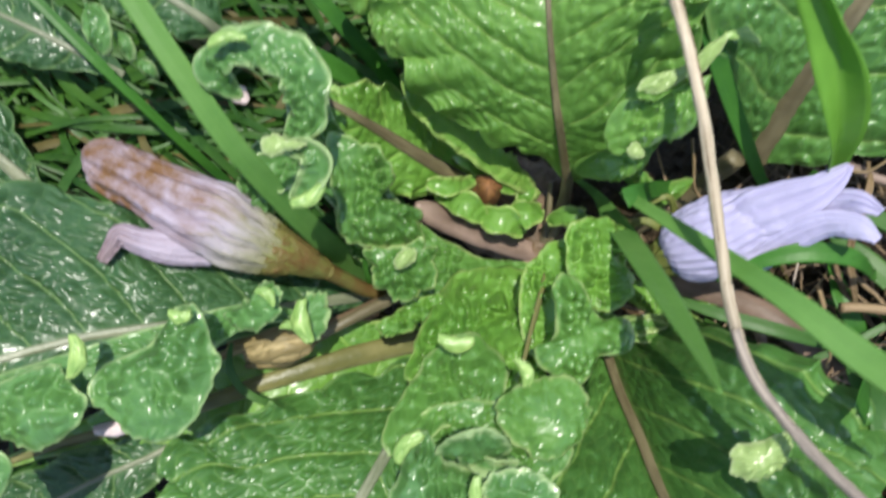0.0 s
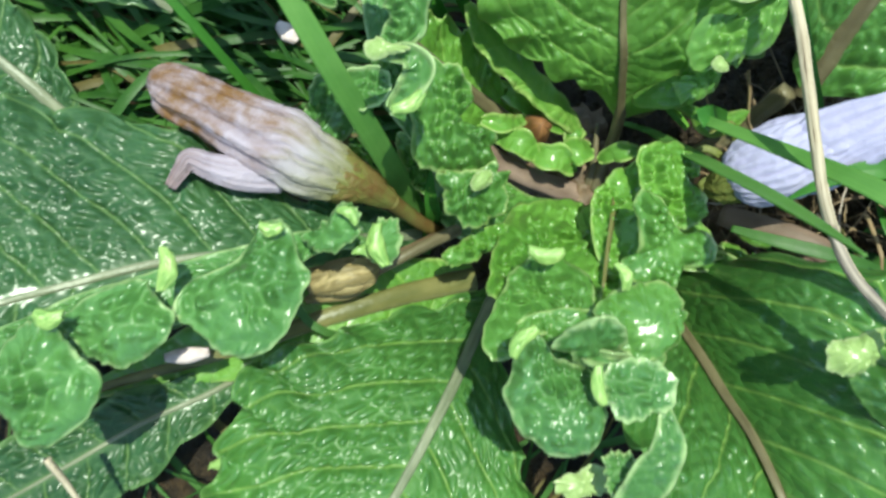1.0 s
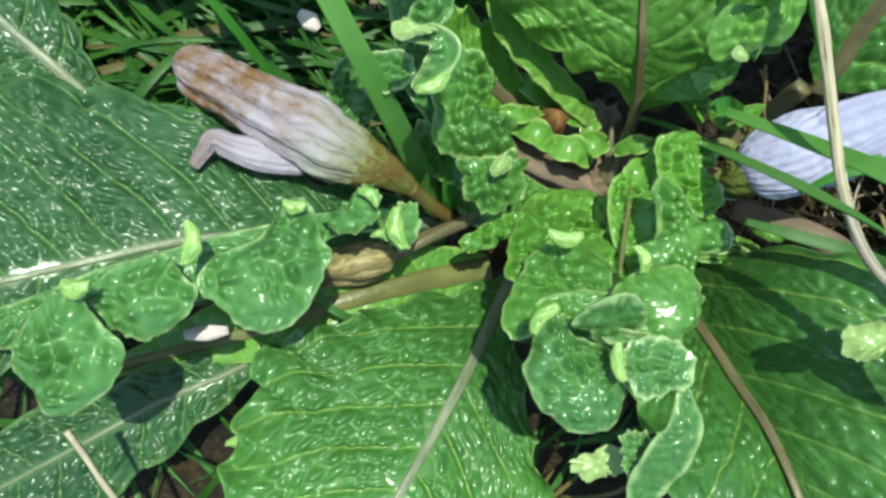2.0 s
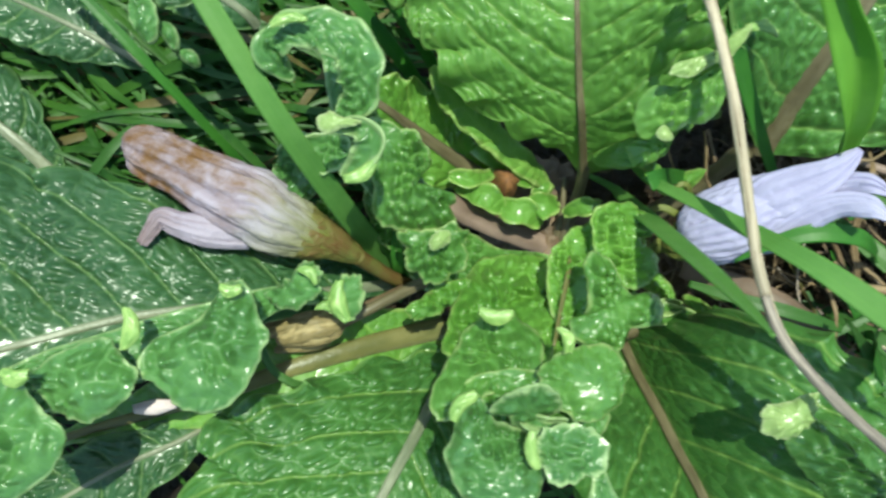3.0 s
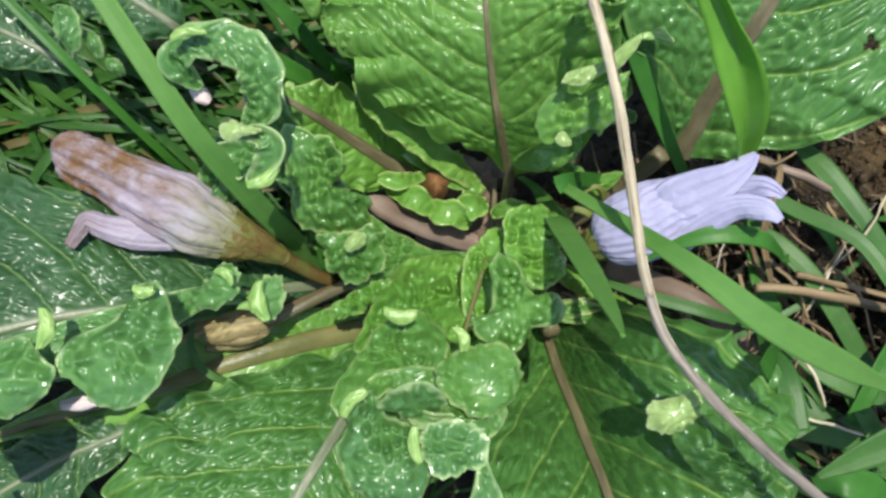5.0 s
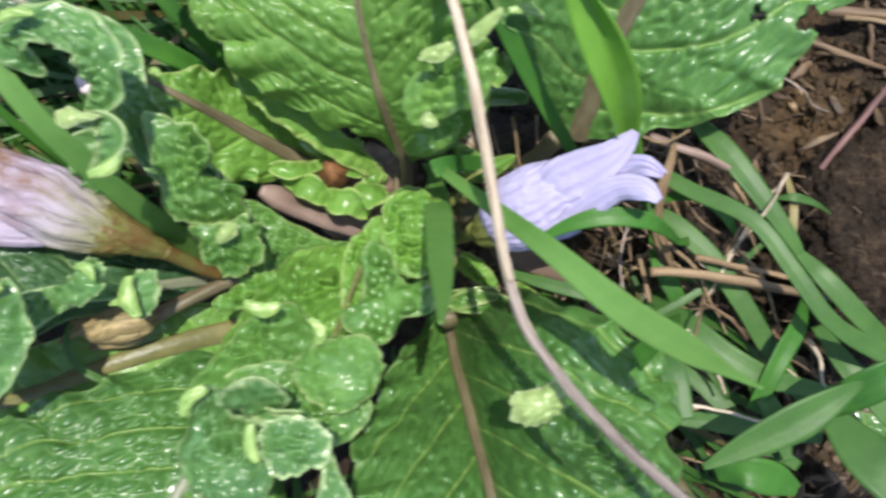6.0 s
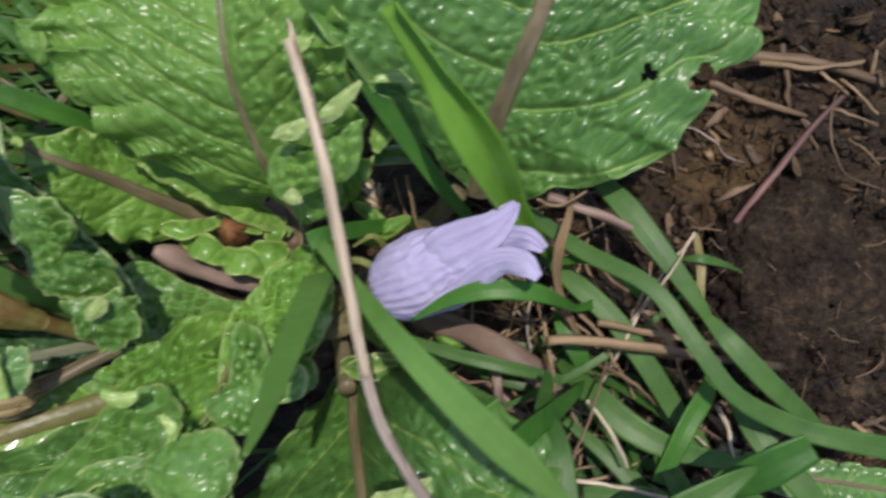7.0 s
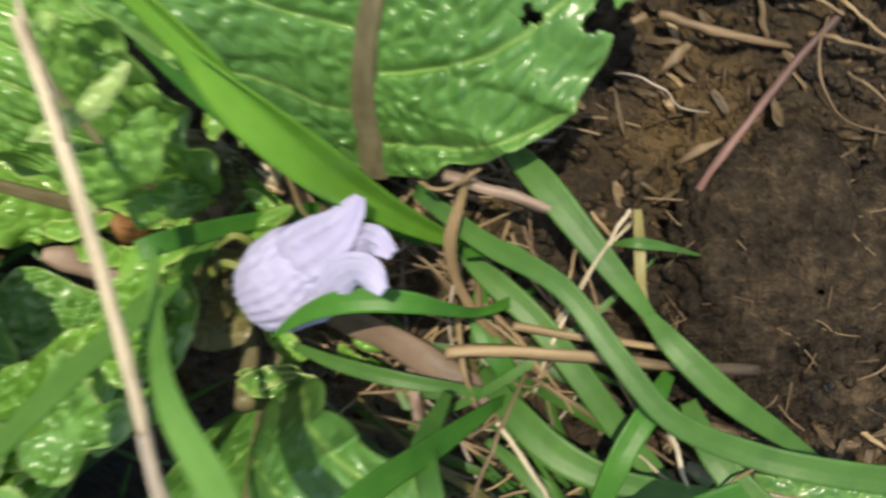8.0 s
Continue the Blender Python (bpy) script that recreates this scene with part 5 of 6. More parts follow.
flower2 = thing("drooping_flower", "pale lilac flower with closed drooping petals among grass", "flower", "flowers of the plant")
bell([(4.16, -0.12, 4.50, 0.30), (4.36, -0.02, 4.66, 0.60), (4.85, 0.20, 5.05, 0.74), (5.31, 0.41, 5.40, 0.66), (5.71, 0.55, 5.70, 0.5), (6.08, 0.68, 5.90, 0.30)], LILAC, flower2, 31, "corolla", folds=0.028, pleats=24)
bell([(3.88, -0.20, 4.10, 0.14), (4.05, -0.17, 4.30, 0.32), (4.28, -0.07, 4.60, 0.41), (4.54, 0.06, 4.80, 0.43)], CALYX, flower2, 32, "calyx", folds=0.03)
petal([(5.55, 0.41, 5.90, 0.24), (5.91, 0.61, 6.20, 0.31), (6.30, 0.75, 6.50, 0.26), (6.57, 0.74, 6.85, 0.20), (6.80, 0.57, 7.05, 0.08)], LILAC, flower2, 34, cup=0.25, folds=0.035)
petal([(4.89, 0.33, 5.55, 0.30), (5.21, 0.52, 5.95, 0.51), (5.61, 0.70, 6.25, 0.48), (6.01, 0.90, 6.55, 0.34), (6.29, 1.13, 6.75, 0.19), (6.43, 1.32, 6.85, 0.08)], LILAC, flower2, 33, cup=0.22, folds=0.035)
petal([(4.98, -0.27, 5.30, 0.18), (5.36, -0.13, 5.70, 0.34), (5.76, 0.19, 6.15, 0.33), (6.17, 0.40, 6.60, 0.25), (6.49, 0.34, 7.00, 0.22), (6.69, 0.14, 7.20, 0.09)], LILAC, flower2, 35, cup=0.22, folds=0.035)
petal([(4.35, 0.44, 4.30, 0.06), (4.22, 0.80, 4.70, 0.08), (4.02, 0.94, 4.90, 0.07), (3.68, 0.78, 4.80, 0.03)], CALYX, flower2, 36, "sepal", nu=24, nv=11, cup=0.5, folds=0.04)
petal([(4.30, 0.29, 4.20, 0.06), (4.01, 0.41, 4.50, 0.09), (3.63, 0.51, 4.50, 0.08), (3.12, 0.14, 4.20, 0.03)], CALYX, flower2, 37, "sepal", nu=24, nv=11, cup=0.5, folds=0.04)
petal([(4.29, 0.09, 4.10, 0.06), (4.06, 0.07, 4.20, 0.09), (3.78, -0.12, 4.10, 0.08), (3.50, -0.38, 3.80, 0.03)], CALYX, flower2, 38, "sepal", nu=24, nv=11, cup=0.5, folds=0.04)
tube("pedicel", glide([(3.91, -0.20, 4.10), (3.41, -0.30, 3.20), (2.87, -0.27, 1.50)], 16), 0.13, CALYX, flower2)

# ---- the long dry stalk ----
STALK_LINE = glide([(3.19, 3.59, 8.50), (3.31, 3.13, 8.50), (3.43, 2.69, 8.50), (3.64, 1.63, 8.50), (3.87, 0.14, 8.40), (4.02, -0.84, 8.40), (4.24, -1.70, 8.60), (4.67, -2.43, 9.00), (5.20, -3.09, 9.50), (5.79, -3.69, 10.00), (6.93, -4.64, 10.20), (9.62, -6.50, 9.00), (15.79, -10.81, 5.00), (21.15, -14.62, 2.00)], 170)
stalk = thing("dry_stalk", "long thin dry straw-coloured stalk arched over the leaves", "stalk", at=STALK_LINE[-1])
bpy.context.view_layer.update()
stalk.location = (0, 0, 0)
tube("straw_stem", STALK_LINE[:70], np.linspace(0.088, 0.082, 70), STRAW, stalk, sides=18, rough=0.14, age=(-1.2, 0.5))
tube("weathered_stem", STALK_LINE[69:], np.linspace(0.081, 0.08, 101), STRAW_GREY, stalk, sides=18, rough=0.16, seed=4, label="grey-brown weathered lower stem", age=(0.2, 0.9))
for k, (a, b) in enumerate(((2, 34), (20, 66), (40, 90), (60, 110))):
    side = np.array((0.062 * math.cos(k * 2.1), 0.03 * math.sin(k * 2.1), 0.055))
    tube("fibre", STALK_LINE[a:b] + side, 0.016, (TWIG, STRAW)[k % 2], stalk, sides=6, rough=0.3, seed=k)
tube("torn_tip", glide([STALK_LINE[0] + (0.05, 0.0, 0), STALK_LINE[0] + (0.03, 0.14, 0.02), STALK_LINE[0] + (-0.02, 0.3, 0.0)], 10), np.linspace(0.05, 0.008, 10), STRAW, stalk, sides=7, rough=0.4)

# ---- grass blades ----
BL = "broad green grass blade leaning over the leaves"
LOW = "green grass blade lying among litter on the soil"
grass_blade([(-5.21, 4.87, 8.80, 0.17), (-4.96, 4.43, 8.60, 0.14), (-4.51, 3.70, 8.20, 0.17), (-3.93, 2.73, 7.80, 0.18), (-3.21, 1.56, 7.10, 0.19), (-2.48, 0.53, 5.40, 0.21), (-1.84, -0.34, 3.00, 0.24), (-1.62, -0.91, 1.60, 0.21), (-1.55, -1.42, 0.40, 0.19)], GRASS_BRIGHT, BL)
grass_blade([(4.61, 3.77, 9.30, 0.20), (5.19, 3.01, 8.80, 0.28), (5.62, 2.38, 8.30, 0.33), (6.08, 1.75, 7.40, 0.31), (6.39, 1.35, 6.40, 0.24), (6.79, 0.95, 5.40, 0.18), (7.28, 0.56, 4.20, 0.11), (7.71, 0.23, 3.00, 0.09)], GRASS_MID, BL, fold=0.7, tilt=(-66, -62, -30, -4, 0, 0, 0, 0))
grass_blade([(3.34, 4.70, 7.90, 0.11), (3.74, 3.99, 7.50, 0.15), (4.05, 3.50, 7.20, 0.16), (4.41, 2.94, 6.70, 0.17), (4.98, 2.17, 5.90, 0.15), (5.78, 1.24, 4.80, 0.12), (6.75, 0.55, 3.20, 0.12), (7.58, 0.12, 1.50, 0.11)], GRASS, BL)
bent = grass_blade([(3.14, 1.01, 5.50, 0.09), (3.26, 0.79, 6.00, 0.10), (3.90, 0.09, 7.50, 0.13), (4.60, -0.66, 8.90, 0.17), (5.39, -1.46, 9.70, 0.21), (5.97, -1.93, 10.50, 0.19), (6.33, -2.19, 11.10, 0.07), (6.59, -2.35, 11.40, 0.02)], GRASS_BRIGHT, "bright green grass blade bent over towards the light")
grass_blade([(3.05, 0.85, 6.00, 0.17), (3.35, 0.96, 5.80, 0.16), (3.81, 1.07, 5.00, 0.15), (4.61, 1.22, 3.50, 0.12), (5.30, 1.40, 1.20, 0.09)], GRASS, parent=bent, name="blade_base")
grass_blade([(3.00, 1.59, 1.00, 0.07), (3.14, 1.06, 3.00, 0.12), (3.14, 0.42, 5.00, 0.24), (3.06, -0.57, 8.40, 0.21), (3.01, -1.18, 10.30, 0.12), (2.95, -1.51, 11.30, 0.03)], GRASS_BRIGHT, BL)
grass_blade([(-1.48, 0.21, 4.20, 0.02), (-1.45, -0.29, 3.60, 0.12), (-1.37, -0.77, 2.80, 0.16), (-1.47, -1.40, 0.80, 0.12)], GRASS, BL)
grass_blade([(-3.98, -1.77, 4.20, 0.03), (-4.02, -2.22, 4.20, 0.07), (-3.79, -2.67, 4.10, 0.08), (-3.32, -2.95, 3.90, 0.07), (-2.76, -3.04, 3.20, 0.05)], GRASS_BLUE, BL)
grass_blade([(-7.97, 5.14, 5.00, 0.09), (-7.19, 4.32, 4.80, 0.10), (-6.25, 3.31, 4.40, 0.10), (-5.34, 2.28, 3.40, 0.09), (-4.57, 1.37, 1.80, 0.10), (-4.17, 0.86, 0.70, 0.08)], GRASS, BL)
grass_blade([(-3.06, 5.46, 4.20, 0.10), (-2.33, 4.77, 3.80, 0.15), (-1.47, 3.90, 3.00, 0.16), (-0.81, 3.23, 2.00, 0.14), (-0.21, 2.78, 0.80, 0.11)], GRASS, BL)
grass_blade([(-2.20, 5.44, 4.60, 0.11), (-1.57, 4.66, 4.20, 0.15), (-1.05, 4.12, 3.60, 0.15), (-0.53, 3.54, 2.40, 0.11), (0.07, 2.88, 1.00, 0.08)], GRASS, BL)
grass_blade([(-3.54, 4.16, 3.60, 0.16), (-2.78, 3.91, 3.20, 0.22), (-2.02, 3.62, 2.60, 0.20), (-1.12, 3.21, 1.40, 0.11)], GRASS, BL)
# low blades on the bare side
for rows, mat in (
        ([(6.81, 1.40, 4.40, 0.14), (7.78, 0.56, 5.00, 0.18), (8.86, -0.13, 5.60, 0.18), (9.53, -1.12, 5.80, 0.19), (10.20, -2.05, 5.80, 0.19), (11.24, -2.64, 5.60, 0.22), (12.18, -2.93, 5.60, 0.23), (13.54, -3.26, 5.40, 0.25)], GRASS_BLUE),
        ([(8.20, 2.01, 4.20, 0.17), (8.75, 1.30, 4.60, 0.27), (9.33, 0.42, 4.80, 0.24), (9.84, -0.33, 4.80, 0.18), (10.14, -0.78, 4.70, 0.11)], GRASS_BLUE),
        ([(10.10, -0.74, 4.70, 0.11), (10.46, -1.25, 5.00, 0.22), (11.12, -1.99, 5.00, 0.23), (11.83, -2.62, 4.80, 0.17), (12.43, -3.12, 4.50, 0.06)], GRASS_BLUE),
        ([(7.24, 0.50, 3.80, 0.09), (7.84, -0.10, 4.20, 0.23), (8.48, -0.78, 4.40, 0.24), (9.09, -1.70, 4.40, 0.24), (9.62, -2.59, 4.30, 0.23), (10.09, -3.30, 4.20, 0.20), (10.66, -4.12, 4.00, 0.07)], GRASS_BLUE),
        ([(7.49, -1.57, 3.60, 0.09), (7.94, -2.06, 4.40, 0.26), (8.57, -2.68, 4.80, 0.30), (9.36, -3.12, 4.90, 0.24), (10.33, -3.39, 4.80, 0.18), (11.41, -3.59, 4.60, 0.06)], GRASS_BLUE),
        ([(10.42, -1.74, 4.20, 0.12), (10.02, -2.14, 4.80, 0.21), (9.64, -2.60, 5.00, 0.22), (9.36, -3.09, 5.00, 0.21), (9.07, -3.74, 4.80, 0.17)], GRASS),
        ([(4.71, -0.55, 5.60, 0.03), (5.36, -0.20, 6.00, 0.14), (6.05, -0.05, 6.20, 0.20), (6.80, -0.14, 6.10, 0.18), (7.34, -0.36, 5.60, 0.11), (7.69, -0.49, 5.00, 0.08), (8.16, -0.45, 4.20, 0.10), (8.51, -0.39, 3.20, 0.05)], GRASS),
        ([(4.47, -0.96, 3.80, 0.08), (5.30, -1.25, 4.20, 0.14), (6.40, -1.56, 4.40, 0.15), (7.58, -1.91, 4.00, 0.09), (8.08, -2.17, 3.20, 0.04)], GRASS_BLUE),
        ([(6.02, -2.38, 8.00, 0.20), (6.49, -2.20, 7.20, 0.21), (7.02, -2.10, 6.20, 0.20), (7.71, -1.96, 4.80, 0.12), (8.09, -2.03, 3.40, 0.06)], GRASS),
        ([(9.70, 0.32, 4.60, 0.03), (10.05, 0.31, 4.80, 0.10), (10.55, 0.18, 4.60, 0.06), (11.01, 0.01, 4.20, 0.02)], GRASS_BLUE),
        ([(10.14, 0.79, 4.20, 0.07), (10.08, 0.22, 4.60, 0.10), (10.06, -0.37, 4.60, 0.08), (10.17, -0.83, 4.40, 0.05)], GRASS_DRY),
        ([(7.46, 0.34, 4.40, 0.07), (8.01, 0.41, 4.90, 0.15), (8.48, 0.13, 5.00, 0.15), (8.94, -0.36, 4.60, 0.07)], GRASS),
        ([(7.60, -0.28, 3.60, 0.11), (7.61, -0.91, 4.00, 0.22), (7.91, -1.57, 4.00, 0.20), (8.07, -2.17, 3.60, 0.09)], GRASS),
        ([(7.11, -1.63, 5.00, 0.08), (6.86, -2.11, 6.20, 0.22), (6.93, -2.64, 6.80, 0.27), (7.04, -3.48, 7.00, 0.23)], GRASS_BLUE),
        ([(9.11, -2.88, 4.20, 0.09), (9.23, -3.38, 4.80, 0.21), (9.46, -3.95, 5.00, 0.23), (9.63, -4.67, 5.00, 0.10)], GRASS_BLUE),
        ([(10.65, -2.20, 4.20, 0.15), (10.92, -2.94, 4.80, 0.25), (11.62, -3.85, 5.00, 0.27), (12.21, -4.59, 5.00, 0.12)], GRASS_BLUE),
        ([(9.44, -4.09, 5.20, 0.10), (9.68, -3.47, 6.40, 0.29), (10.18, -3.02, 7.00, 0.37), (10.84, -2.65, 7.20, 0.28)], GRASS),
        ([(7.34, -4.27, 7.00, 0.06), (8.03, -3.89, 7.20, 0.27), (8.88, -3.44, 7.40, 0.36), (9.62, -3.02, 7.40, 0.16), (9.99, -2.93, 7.20, 0.04)], GRASS_BLUE),
        ([(10.21, -3.67, 5.40, 0.21), (10.51, -4.26, 6.00, 0.50), (10.97, -4.85, 6.40, 0.49), (11.64, -5.51, 6.20, 0.30)], GRASS_BLUE),
        ([(7.52, -2.67, 4.00, 0.07), (8.28, -3.32, 4.40, 0.19), (9.10, -4.20, 4.60, 0.21), (10.01, -4.88, 4.60, 0.12)], GRASS_BLUE),
        ([(7.72, -3.90, 4.60, 0.14), (8.43, -3.93, 4.80, 0.25), (9.23, -4.10, 4.80, 0.25), (10.49, -4.33, 4.60, 0.14)], GRASS_BLUE),
        ([(8.39, -4.98, 4.60, 0.16), (8.78, -4.86, 5.00, 0.34), (9.34, -5.00, 5.00, 0.38), (9.89, -5.28, 4.80, 0.14)], GRASS),
):
    grass_blade([(x, y, z, w * 0.85) for x, y, z, w in rows], mat, LOW)


# ---- twigs and straws ----
def twig(name, pts, radius, mat, label, seed, flat=1.0, n=26, age=(0, 0)):
    p = glide(pts, n)
    p = p + 0.022 * np.stack([wave(np.arange(n) * 0.3, np.full(n, k + 0.5), seed) for k in (3, 9, 15)], 1)
    radius = 0.6 * radius
    return tagged(tube(name, p, np.linspace(radius, radius * 0.8, n), mat, sides=9, rough=0.4, seed=seed, flat=flat, age=age), label, "twig", "dead stems on the soil")


twig("twig", [(7.29, 1.55, 4.60), (8.24, 1.18, 4.70), (9.14, 0.75, 4.50)], 0.17, PETIOLE, "short broken tan stem lying on the soil", 61, age=(-0.3, 0.3))
twig("twig", [(7.12, -1.03, 5.00), (8.04, -1.11, 4.90), (9.27, -1.32, 4.70), (10.35, -1.57, 4.50), (11.76, -1.81, 4.00)], 0.16, DRY, "thick broken tan stem lying under grass", 62, age=(-0.6, 1.3))
twig("twig", [(11.00, 0.70, 3.30), (11.39, 1.29, 3.60), (12.02, 2.01, 3.70), (12.68, 2.73, 3.60), (13.51, 3.51, 3.50)], 0.12, TWIG_PURPLE, "thin purplish brown twig on bare soil", 63, age=(-0.6, 1.1))
twig("twig", [(10.79, 3.81, 3.40), (11.65, 3.40, 3.50), (12.79, 3.10, 3.30)], 0.13, TWIG, "tan stem lying on bare soil", 64)
twig("twig", [(11.45, 4.29, 3.40), (12.61, 4.14, 3.60), (13.56, 3.91, 3.50), (14.58, 3.67, 3.30)], 0.19, TWIG, "thick tan stem lying on bare soil", 66, age=(-0.4, 0.4))
twig("twig", [(12.36, 4.54, 3.30), (12.28, 3.90, 3.60), (12.42, 3.28, 3.30)], 0.1, TWIG, "short broken tan stem lying on the soil", 67)
twig("root_fibre", [(13.38, 3.55, 3.40), (13.08, 2.93, 3.70), (13.12, 2.32, 3.70), (13.49, 1.83, 3.50), (14.21, 1.57, 3.30)], 0.045, TWIG, "thin curled brown root on bare soil", 69)
twig("root_fibre", [(10.00, 2.96, 3.50), (10.35, 2.80, 3.80), (10.72, 2.57, 3.80), (10.97, 2.27, 3.70), (11.46, 2.18, 3.40)], 0.03, STRAW_GREY, "pale thin curled fibre on bare soil", 70)
twig("root_fibre", [(13.02, 3.23, 3.40), (13.42, 3.06, 3.70), (14.13, 2.83, 3.50)], 0.07, TWIG, "thin brown root on bare soil", 91)
twig("root_fibre", [(13.46, 3.80, 3.40), (13.68, 3.41, 3.70), (14.13, 3.05, 3.50)], 0.06, DRY, "thin tan root on bare soil", 92)
twig("root_fibre", [(13.57, 2.59, 3.40), (13.78, 2.35, 3.60), (14.12, 2.02, 3.50)], 0.05, TWIG, "thin brown root on bare soil", 93)
twig("twig", [(11.80, 4.14, 3.50), (12.74, 3.95, 3.80), (13.86, 4.10, 3.60)], 0.09, DRY, "tan stem lying on bare soil", 94)
twig("twig", [(12.83, 4.02, 3.60), (13.12, 3.66, 3.80), (13.49, 3.44, 3.60)], 0.06, DRY, "short broken tan stem lying on the soil", 95)
twig("twig", [(6.29, -1.41, 3.10), (6.34, -2.01, 3.40), (6.32, -2.81, 3.10)], 0.17, PETIOLE, "pale pinkish old leaf stalk in the litter", 96)
S = "thin yellow straw lying on grass"
for k, (pts, r) in enumerate((
        ([(8.78, -0.81, 4.40), (9.37, 0.06, 5.00), (9.99, 0.81, 4.60)], 0.05),
        ([(8.79, -0.72, 4.40), (8.99, -0.18, 4.80), (9.17, 0.38, 4.60)], 0.04),
        ([(7.38, -3.07, 5.60), (7.80, -2.21, 5.40), (8.25, -1.51, 4.60)], 0.05),
        ([(7.79, -2.15, 5.00), (8.16, -2.71, 5.20), (8.47, -3.38, 5.00)], 0.06),
        ([(8.93, -0.58, 4.20), (9.38, -1.16, 4.60), (9.86, -2.25, 4.30)], 0.06),
        ([(8.32, -1.67, 4.20), (8.81, -1.98, 4.40), (9.26, -2.44, 4.10)], 0.06),
        ([(10.26, -2.40, 4.60), (10.36, -2.84, 4.90), (10.55, -3.63, 4.60)], 0.065),
        ([(10.85, -3.49, 4.90), (11.07, -3.11, 5.20), (11.58, -3.02, 4.80)], 0.04),
        ([(9.88, -2.76, 4.20), (10.32, -3.05, 4.50), (10.95, -3.63, 4.20)], 0.035),
        ([(9.78, -2.89, 4.20), (10.14, -3.21, 4.50), (10.69, -3.78, 4.20)], 0.035),
        ([(7.22, -0.69, 3.80), (7.29, -1.52, 4.20), (7.43, -2.28, 3.80)], 0.07),
        ([(6.18, -2.88, 4.60), (6.78, -2.44, 4.90), (7.46, -2.21, 4.60)], 0.06),
        ([(7.30, -3.50, 5.20), (8.06, -3.58, 5.40), (9.10, -3.88, 5.20)], 0.06),
        ([(7.70, -0.47, 4.20), (8.18, -1.01, 4.40), (8.51, -1.68, 4.20)], 0.07),
        ([(7.60, 0.11, 3.40), (7.66, -0.80, 4.00), (8.42, -1.52, 3.60)], 0.09),
        ([(8.33, -1.99, 3.80), (8.67, -1.14, 4.40), (9.37, -0.10, 4.20), (10.19, 0.69, 3.80)], 0.05),
        ([(8.12, -0.79, 4.60), (9.15, -1.03, 4.60), (10.66, -1.38, 4.40)], 0.1),
        ([(5.62, -2.23, 3.60), (6.70, -2.59, 3.60), (7.86, -3.22, 3.40)], 0.05),
        ([(8.12, -3.35, 3.80), (8.93, -3.85, 4.00), (10.21, -4.73, 3.80)], 0.05),
        ([(6.99, 1.47, 5.20), (7.36, 1.34, 5.40), (7.89, 1.58, 5.20)], 0.05),
        ([(5.47, 2.43, 2.20), (5.40, 1.71, 2.80), (5.66, 0.92, 2.40)], 0.06),
)):
    twig("straw", pts, r, (STRAW, DRY, TWIG)[k % 3], S, 80 + k)
twig("twig", [(-7.78, -4.68, 6.20), (-7.52, -5.33, 5.80), (-7.09, -6.45, 5.00), (-6.84, -7.42, 4.00)], 0.1, STRAW, "short broken straw-coloured stem beside a leaf", 64)

dry_leaf = grass_blade([(7.71, 1.60, 4.80, 0.02), (7.54, 1.12, 5.20, 0.06), (7.35, 0.57, 5.20, 0.08), (7.37, -0.05, 4.80, 0.06), (7.63, -0.68, 4.40, 0.06), (7.99, -1.22, 3.80, 0.03)], DRY, fold=0.9, name="dry_leaf")
tagged(dry_leaf, "curled dry tan grass leaf on the litter", "dead leaf")

frayed = thing("frayed_stem", "frayed end of a dry tan stem on the soil", "dead stem", at=(4.09, 1.6, 2.3))
for k, (dx, dy) in enumerate(((-0.3, 0.59), (-0.15, 0.6), (0.01, 0.53), (0.11, 0.42), (-0.39, 0.47), (-0.43, 0.33), (-0.35, 0.22), (-0.22, 0.08), (-0.22, 0.55), (-0.36, 0.4))):
    tube("fibre", glide([(0, 0, 0), (0.4 * dx, 0.55 * dy, 0.2), (dx, dy, 0.15 + 0.02 * (k % 3))], 9), np.linspace(0.05, 0.022, 9), (STRAW, DRY)[k % 2], frayed, sides=6, rough=0.3, seed=k)
twig("twig", [(4.69, 2.07, 4.20), (4.74, 1.77, 4.10), (4.83, 1.21, 3.80), (4.97, 1.08, 3.60), (5.15, 0.94, 3.40), (5.4, 0.6, 2.4)], 0.055, DRY, "thin bent tan stem beside the pale flower", 97)
grass_blade([(3.24, 2.37, 2.60, 0.09), (3.48, 2.01, 2.50, 0.12), (3.80, 1.60, 2.40, 0.12), (4.14, 1.24, 2.30, 0.07)], GRASS_MID, LOW)

# ---- dried flower under the left leaf ----
dried = thing("dried_flower", "small dried tan flower on a brown stalk", "flower", "flowers of the plant")
bell([(-2.53, -1.70, 3.60, 0.14), (-2.71, -1.76, 3.75, 0.28), (-3.05, -1.84, 3.85, 0.33), (-3.46, -1.93, 3.80, 0.28), (-3.81, -2.03, 3.70, 0.17)], DRY_PALE, dried, 44, "corolla", nu=50, sides=60, folds=0.035, pleats=6)
petal([(-3.20, -1.74, 3.95, 0.16), (-3.59, -1.81, 4.00, 0.18), (-4.04, -1.96, 3.80, 0.13), (-4.49, -2.18, 3.40, 0.05)], DRY_PALE, dried, 41, cup=0.7)
petal([(-2.66, -1.86, 3.40, 0.14), (-2.98, -2.05, 3.60, 0.26), (-3.45, -2.19, 3.60, 0.21), (-3.93, -2.33, 3.30, 0.07)], DRY_PALE, dried, 42, cup=0.7)
petal([(-2.67, -1.64, 3.70, 0.09), (-3.08, -1.58, 4.00, 0.11), (-3.56, -1.68, 3.90, 0.10), (-4.21, -1.81, 3.60, 0.05)], DRY_PALE, dried, 43, cup=0.7)
